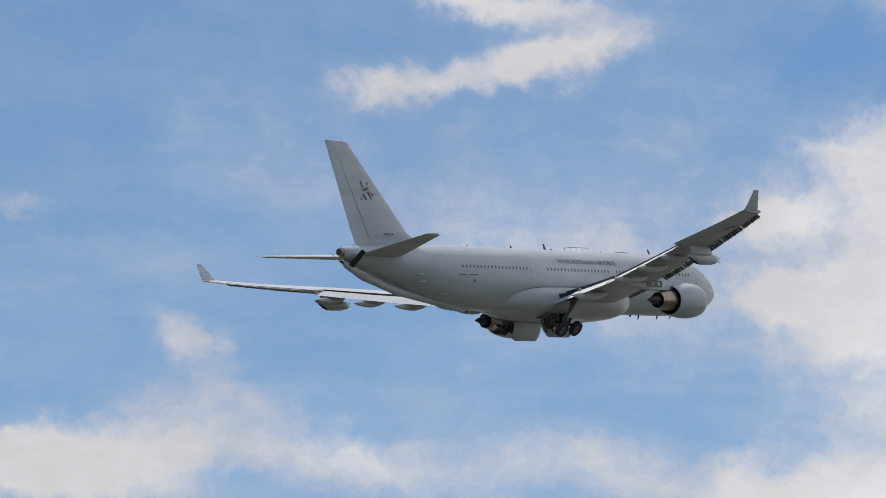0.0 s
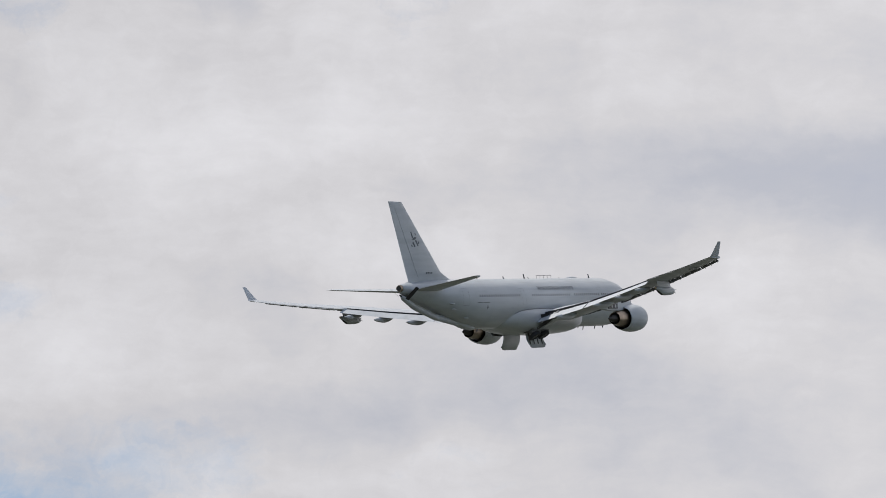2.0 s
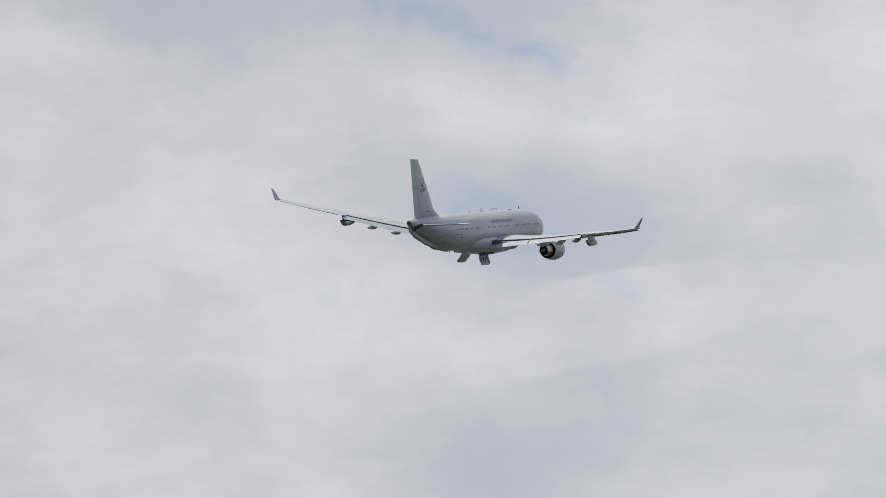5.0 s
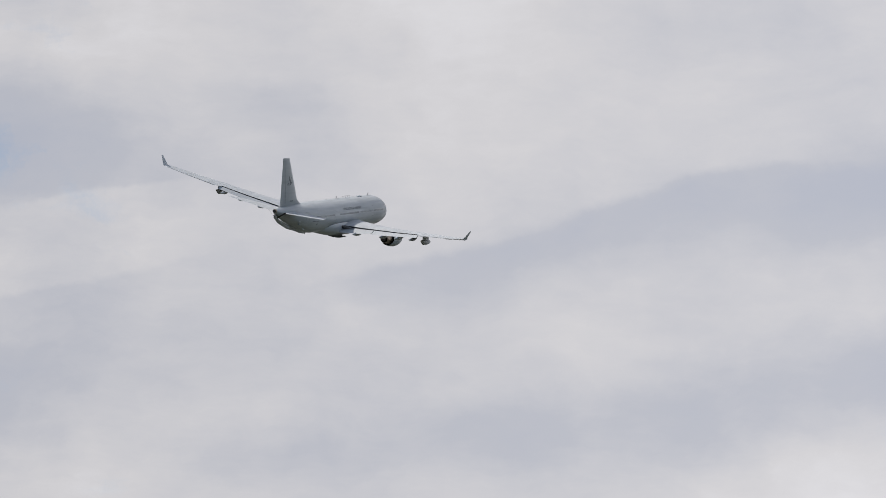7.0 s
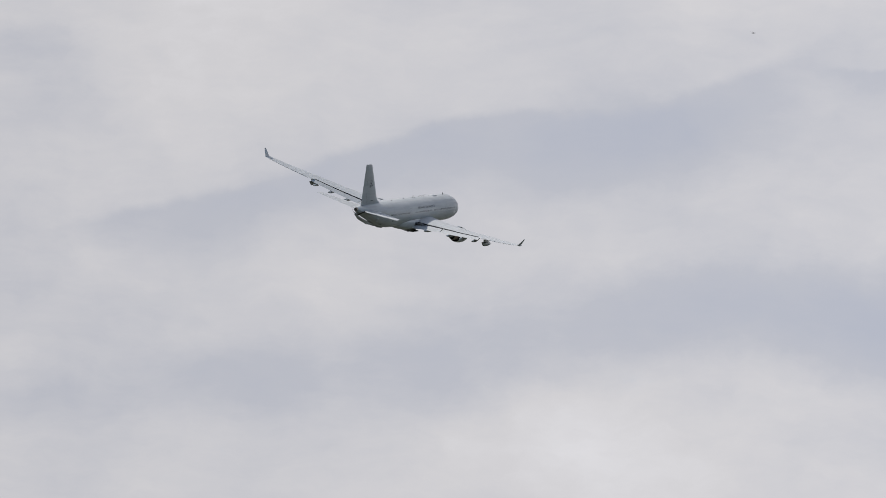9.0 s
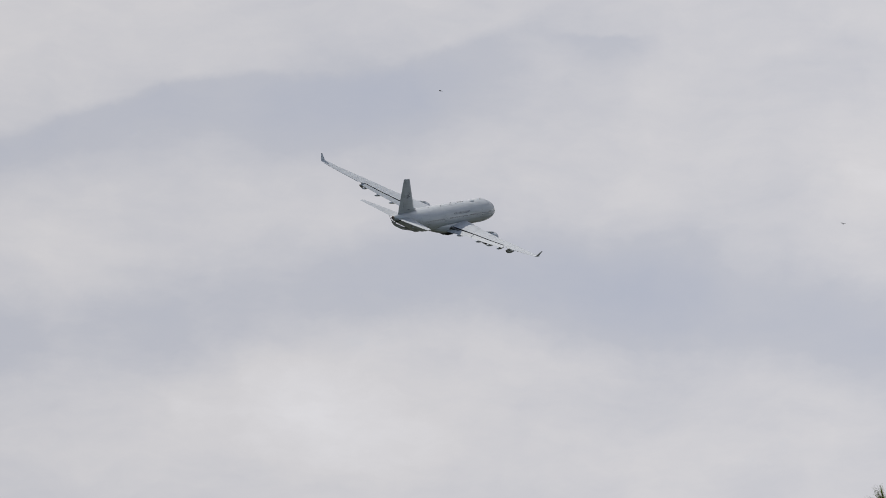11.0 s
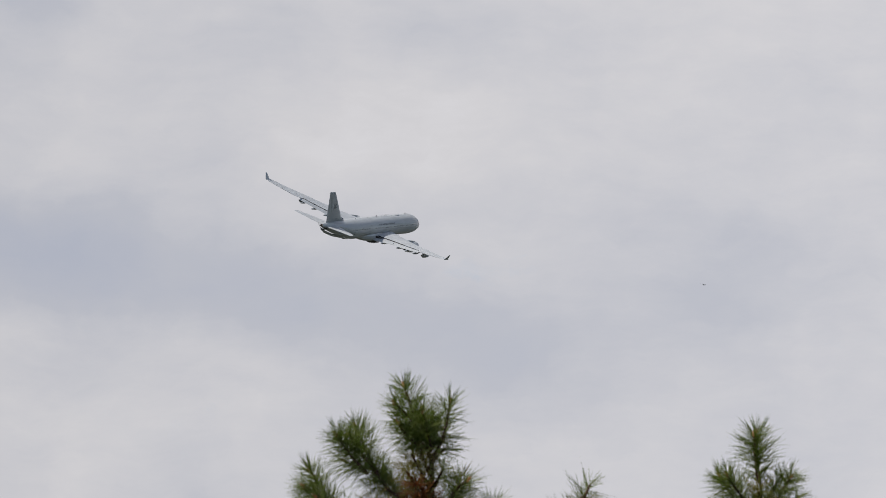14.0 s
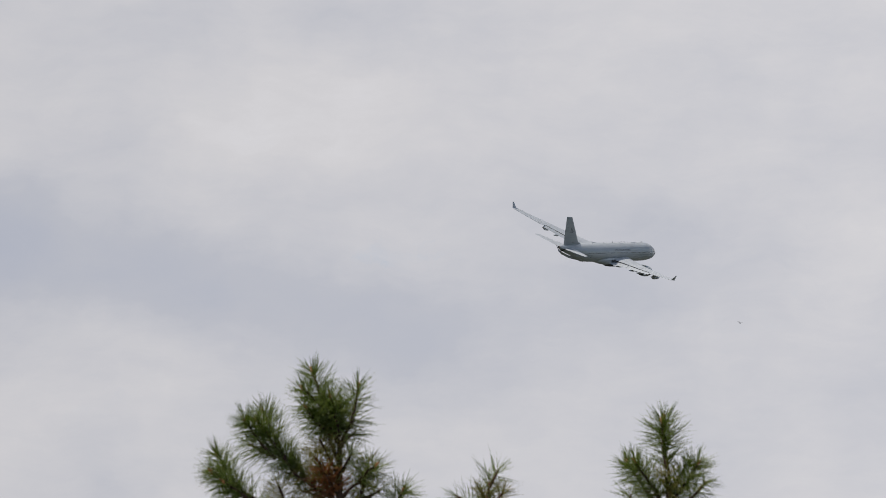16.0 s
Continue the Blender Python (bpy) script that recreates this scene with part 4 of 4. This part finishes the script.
def needle_mesh(name, strands, mat, parent, label=""):
    """Three-sided tapering needles, bent twice; strands hold four points and a width."""
    verts, faces = [], []
    for a, b, c, e, w in strands:
        d = (e - a).normalized()
        u = d.orthogonal().normalized()
        v = d.cross(u)
        k = len(verts)
        for p, r in ((a, w), (b, w), (c, w * 0.85)):
            for t in (0.0, 2.094, 4.189):
                verts.append(p + r * (math.cos(t) * u + math.sin(t) * v))
        verts.append(e)
        for i in range(3):
            j = (i + 1) % 3
            faces.append((k + i, k + j, k + 3 + j, k + 3 + i))
            faces.append((k + 3 + i, k + 3 + j, k + 6 + j, k + 6 + i))
            faces.append((k + 6 + i, k + 6 + j, k + 9))
    me = bpy.data.meshes.new(name)
    me.from_pydata(verts, [], faces)
    me.materials.append(mat)
    ob = new(name, me)
    ob.parent = parent
    if label:
        tagged(ob, label)
    return ob


def needles_along(rng, a, b, dens, length, width, start=0.2, spread=1.0):
    """Strands round a shoot from a to b in bunches: wide and drooping low down, a cup of short ones round the tip."""
    axis = (b - a)
    ln = axis.length
    axis.normalize()
    u = axis.orthogonal().normalized()
    v = axis.cross(u)
    out = []
    for i in range(int(dens * ln)):
        s = start + (1.03 - start) * rng.random() ** 0.85
        p = a + axis * (s * ln)
        th = rng.uniform(0, 2 * math.pi)
        near_tip = max(0.0, (s - 0.7) / 0.3)
        lean = radians(rng.uniform(38, 88) * (1 - near_tip) + rng.uniform(14, 66) * near_tip) * spread
        reach = length * (1.0 - 0.32 * near_tip)
        side = math.cos(th) * u + math.sin(th) * v
        for k in range(2):
            d = (axis * math.cos(lean) + side * math.sin(lean) + Vector([rng.gauss(0, 0.10) for _ in range(3)])).normalized()
            l = reach * rng.uniform(0.6, 1.12) / 3
            droop = Vector((0, 0, rng.uniform(-0.30, 0.02)))
            q = p + d * l
            d2 = (d + axis * 0.10 + droop * 0.5).normalized()
            r = q + d2 * l
            d3 = (d2 + axis * 0.10 + droop).normalized()
            out.append((p, q, r, r + d3 * l, width))
    return out


def stem(a, b, ra, rb, bow):
    """A slightly crooked twig."""
    bm = bmesh.new()
    d = (b - a).normalized()
    u = d.orthogonal().normalized()
    v = d.cross(u)
    rings = []
    for k in range(7):
        t = k / 6
        p = a.lerp(b, t) + bow * math.sin(math.pi * t)
        r = (ra + (rb - ra) * t) * (1.0 + 0.12 * math.sin(9 * t))
        rings.append([p + r * (math.cos(2 * math.pi * j / 7) * u + math.sin(2 * math.pi * j / 7) * v) for j in range(7)])
    loft(bm, rings)
    return bm


def build_pine(azimuth, top, shoots, seed, label):
    """shoots: base (aside, height, depth) and tip in metres, about the trunk, and the needles' look."""
    rng = random.Random(seed)
    az = radians(azimuth)
    foot = Vector((TREE_AWAY * math.sin(az), TREE_AWAY * math.cos(az), 0))
    right, away = Vector((math.cos(az), -math.sin(az), 0)), Vector((math.sin(az), math.cos(az), 0))
    tree = tagged(new("pine_tree"), label, "pine tree", "young pines")
    tree.location = foot

    def at(r, z, d):
        return right * r + away * d + Vector((0, 0, z))

    bm = bmesh.new()
    rings = []
    for k in range(25):
        t = k / 24
        z = top * t
        r = 0.080 * (1 - t) + 0.012
        c = right * (0.02 * math.sin(6.2 * t)) * (1 - t)
        rings.append([c + Vector((r * math.cos(2 * math.pi * j / 10) * (1 + 0.12 * rng.random()), r * math.sin(2 * math.pi * j / 10), z)) for j in range(10)])
    loft(bm, rings)
    part("trunk", bm, BARK, tree, "reddish brown trunk")
    for a, b, kind in shoots:
        a, b = at(*a), at(*b)
        dens, length, bare, lean, mat, bud = SHOOT_LOOK[kind]
        st = part("shoot", stem(a, b, 0.011, 0.005, Vector([rng.gauss(0, 0.006) for _ in range(3)])), BARK, tree)
        needle_mesh("needles", needles_along(rng, a, b, dens, length, 0.0014, bare, lean), mat, st)
        if bud:
            d = (b - a).normalized()
            bm = bmesh.new()
            for off, r0, ln in ((Vector(), 0.0075, 0.036), (d.orthogonal() * 0.010, 0.005, 0.022), (d.orthogonal() * -0.009, 0.0045, 0.018)):
                loft(bm, [[b + off + d * (ln * t - 0.006) + r0 * w * (math.cos(2 * math.pi * j / 8) * d.orthogonal().normalized()
                           + math.sin(2 * math.pi * j / 8) * d.cross(d.orthogonal()).normalized()) for j in range(8)]
                          for t, w in ((0, 0.7), (0.3, 1.0), (0.7, 0.75), (1.0, 0.12))])
            part("bud", bm, BUD, st, "orange-brown bud")
    # lower crown: whorls of branches with tufts, all below the upper shoots
    strands = []
    bm = bmesh.new()
    z = 0.9
    while z < top - 0.75:
        ln = 0.35 + 0.42 * (top - z) ** 0.8
        first = rng.uniform(0, 6.28)
        for k in range(6):
            th = first + k * 1.047 + rng.uniform(-0.25, 0.25)
            d = Vector((math.cos(th), math.sin(th), rng.uniform(0.25, 0.5))).normalized()
            a = Vector((0, 0, z))
            l = ln * rng.uniform(0.75, 1.1)
            b = a + d * l
            if b.z > top - 0.55:
                continue
            tube(bm, a, b, 0.017, 0.006, 6)
            for m in range(4):
                p = a.lerp(b, 0.45 + 0.14 * m)
                q = p + (d + Vector([rng.gauss(0, 0.55) for _ in range(3)])).normalized() * 0.22
                q.z = min(q.z, top - 0.6)
                strands += needles_along(rng, p, q, 300, 0.125, 0.0024, 0.0, 1.0)
            strands += needles_along(rng, a.lerp(b, 0.5), b, 200, 0.125, 0.0024, 0.1, 1.0)
        z += 0.36 + rng.uniform(-0.05, 0.05)
    part("branches", bm, BARK, tree)
    needle_mesh("crown", strands, NEEDLE, tree, "dense dark green needles")
    return tree


PINE_TOP = [
    ((-0.006, 4.557, 0), (-0.074, 4.747, 0.02), "bare"),
    ((-0.068, 4.729, 0.02), (-0.146, 4.946, 0.05), "full"),
    ((-0.033, 4.658, 0), (-0.193, 4.835, -0.1), "full"),
    ((0.003, 4.563, 0), (0.061, 4.658, -0.04), "bare"),
    ((0.056, 4.640, -0.04), (0.096, 4.848, -0.06), "brush"),
    ((-0.006, 4.604, 0), (0.011, 4.812, 0.1), "thin"),
    ((-0.039, 4.604, 0), (-0.172, 4.729, -0.14), "full"),
    ((-0.021, 4.634, 0), (-0.081, 4.812, 0.12), "thin"),
    ((-0.000, 4.545, 0), (0.079, 4.628, 0.08), "thin"),
    ((-0.012, 4.604, 0), (-0.098, 4.693, 0.08), "full"),
    ((-0.003, 4.590, 0), (-0.048, 4.797, -0.06), "full"),
    ((-0.000, 4.604, 0), (0.032, 4.753, 0.05), "thin"),
    ((-0.009, 4.471, 0), (-0.062, 4.604, 0.08), "old"),
]
PINE_LEFT_ARM = [
    ((-0.014, 4.261, 0), (-0.226, 4.391, -0.04), "bare"),
    ((-0.226, 4.391, -0.04), (-0.428, 4.663, -0.1), "full"),
    ((-0.285, 4.479, -0.06), (-0.399, 4.734, 0.04), "full"),
    ((-0.333, 4.470, -0.06), (-0.493, 4.663, -0.16), "full"),
    ((-0.368, 4.497, -0.06), (-0.474, 4.556, 0), "thin"),
    ((-0.208, 4.367, -0.02), (-0.303, 4.515, 0.08), "full"),
    ((-0.296, 4.205, 0), (-0.532, 4.313, -0.05), "bare"),
    ((-0.484, 4.278, -0.04), (-0.662, 4.402, -0.1), "full"),
    ((-0.508, 4.278, -0.04), (-0.639, 4.502, 0.04), "full"),
    ((-0.455, 4.249, -0.04), (-0.599, 4.343, -0.14), "full"),
    ((-0.252, 4.205, 0), (-0.314, 4.326, -0.1), "old"),
    ((-0.120, 4.314, 0), (-0.238, 4.471, 0.1), "full"),
    ((-0.076, 4.264, 0), (-0.194, 4.314, 0.06), "old"),
]
PINE_MIDDLE = [
    ((-0.011, 4.403, 0), (-0.103, 4.575, -0.05), "old"),
    ((-0.008, 4.368, 0), (-0.132, 4.480, -0.1), "old"),
    ((-0.014, 4.303, 0), (-0.085, 4.409, -0.1), "rust"),
    ((-0.032, 4.279, 0), (-0.114, 4.362, -0.04), "rust"),
    ((-0.002, 4.279, 0), (-0.020, 4.382, 0.05), "rust"),
    ((0.010, 4.267, 0), (0.115, 4.362, -0.04), "bare"),
    ((0.098, 4.344, -0.04), (0.186, 4.433, -0.1), "full"),
    ((0.115, 4.297, 0), (0.150, 4.463, 0.06), "old"),
    ((0.009, 4.409, 0), (0.062, 4.498, -0.08), "thin"),
    ((0.263, 4.206, 0.02), (0.333, 4.315, -0.06), "full"),
    ((0.115, 4.267, 0), (0.215, 4.321, 0), "thin"),
    ((0.016, 4.205, 0), (0.115, 4.279, 0.1), "old"),
]
build_pine(39.289, 4.557, PINE_TOP + PINE_LEFT_ARM + PINE_MIDDLE, 3, "young pine with dark green needles and orange buds, standing in grass")
build_pine(41.052, 4.206, [
    ((-0.032, 4.206, 0), (-0.020, 4.362, 0), "bare"),
    ((-0.020, 4.333, 0), (0.028, 4.421, -0.04), "thin"),
    ((-0.029, 4.235, 0), (-0.073, 4.327, 0.05), "pale"),
    ((-0.014, 4.220, 0), (0.057, 4.303, -0.05), "pale"),
    ((-0.032, 4.176, 0), (-0.196, 4.292, 0.03), "thin"),
    ((-0.026, 4.250, 0), (-0.008, 4.321, 0.08), "pale"),
], 5, "small thin pine with sparse needles, standing in grass")
build_pine(43.038, 4.242, [
    ((0.011, 4.242, 0), (0.007, 4.484, 0), "bare"),
    ((0.006, 4.425, 0), (-0.022, 4.667, 0), "full"),
    ((-0.002, 4.513, 0), (-0.007, 4.691, 0.03), "brush"),
    ((-0.021, 4.242, 0), (-0.161, 4.449, -0.1), "full"),
    ((-0.057, 4.242, 0), (-0.202, 4.467, 0.05), "full"),
    ((0.020, 4.242, 0), (0.168, 4.448, -0.05), "full"),
    ((0.020, 4.277, 0), (0.121, 4.477, 0.08), "thin"),
    ((0.037, 4.203, 0), (0.208, 4.347, -0.1), "thin"),
    ((-0.180, 4.189, -0.05), (-0.186, 4.290, -0.05), "thin"),
    ((0.008, 4.277, 0), (-0.009, 4.389, -0.06), "old"),
], 8, "young pine with bright green upright shoots, standing in grass")


# ---- birds ----
FEATHER = plain("dark_feathers", (0.035, 0.033, 0.035), 0.7, 0, 0.3, 30.0, 200.0)
BIRD_ROWS = [[
    (0, 36.92, 233.08, 45.44),
    (1.5, 63.00, 227.17, 46.67),
    (3, 79.03, 221.94, 47.49),
    (3.5, 84.75, 219.49, 49.05),
    (4.2, 92.85, 215.83, 50.65),
    (6.5, 120.73, 200.92, 53.24),
    (9, 128.95, 196.22, 51.38),
    (9.2, 129.01, 196.29, 50.93),
    (11.3, 146.50, 186.38, 39.13),
    (12.5, 151.68, 182.63, 36.91),
    (14.5, 162.59, 173.23, 35.70),
    (16, 164.94, 171.40, 33.61),
], [
    (0, 181.21, 215.95, 104.31),
    (9.2, 156.07, 246.88, 70.21),
    (11.3, 159.88, 247.78, 56.88),
    (12.5, 159.50, 248.80, 53.26),
    (14, 153.32, 253.16, 50.70),
    (16, 150.91, 255.18, 47.60),
]]


def build_bird():
    bird = tagged(new("bird"), "small dark swallow flying with spread wings", "bird", "birds in the sky")
    bm = bmesh.new()
    loft(bm, [[(r * math.cos(2 * math.pi * k / 10), y, r * math.sin(2 * math.pi * k / 10)) for k in range(10)]
              for y, r in ((0.09, 0.003), (0.075, 0.014), (0.03, 0.020), (-0.03, 0.016), (-0.07, 0.005))])
    part("body", bm, FEATHER, bird)
    for side in (1, -1):
        bm = bmesh.new()
        loft(bm, [[(side * x, y + c * u, z + h) for u, h in ((0.5, 0), (0.1, 0.004), (-0.5, 0), (0.1, -0.004))]
                  for x, y, c, z in ((0.005, 0.02, 0.055, 0.005), (0.07, 0.035, 0.05, 0.035), (0.12, 0.01, 0.035, 0.045), (0.165, -0.035, 0.008, 0.04))])
        part("wing", bm, FEATHER, bird)
    bm = bmesh.new()
    loft(bm, [[(w, y, 0.003), (-w, y, 0.003), (-w, y, -0.003), (w, y, -0.003)] for y, w in ((-0.055, 0.008), (-0.13, 0.024))])
    part("tail", bm, FEATHER, bird)
    return bird


BIRDS = [build_bird(), build_bird()]


# ---- movement ----
def motions():
    walk(aircraft, [(t, pose(x, y, z, rx, ry, rz)) for t, x, y, z, rx, ry, rz in PLANE_ROWS])
    # the legs fold inboard, then the belly doors swing shut
    for side in (1, -1):
        fold = [(0.0, 37), (0.5, 41), (1.0, 47), (2.0, 60), (3.0, 76), (3.6, 92), (CLIP, 92)]
        if side < 0:
            fold = [(0.0, 54), (0.5, 57), (1.0, 61), (2.0, 72), (3.0, 86), (3.4, 92), (CLIP, 92)]
        walk(GEAR[side], [(t, pose(5.3 * side, 29 - 29.4, -1.5, 0, side * a, 0)) for t, a in fold])
        shut = [(0.0, 0), (5.6, 0), (7.2, 78), (CLIP, 78)] if side == 1 else [(0.0, 0), (4.6, 0), (6.2, 78), (CLIP, 78)]
        walk(BAY_DOOR[side], [(t, pose(1.4 * side, 29 - 28.25, -3.42, 0, -side * a, 0)) for t, a in shut])
    for bird, rows, yaw in zip(BIRDS, BIRD_ROWS, (-75, 80)):
        walk(bird, [(t, pose(x, y, z, 8, 18 if yaw < 0 else -12, yaw)) for t, x, y, z in rows])


motions()
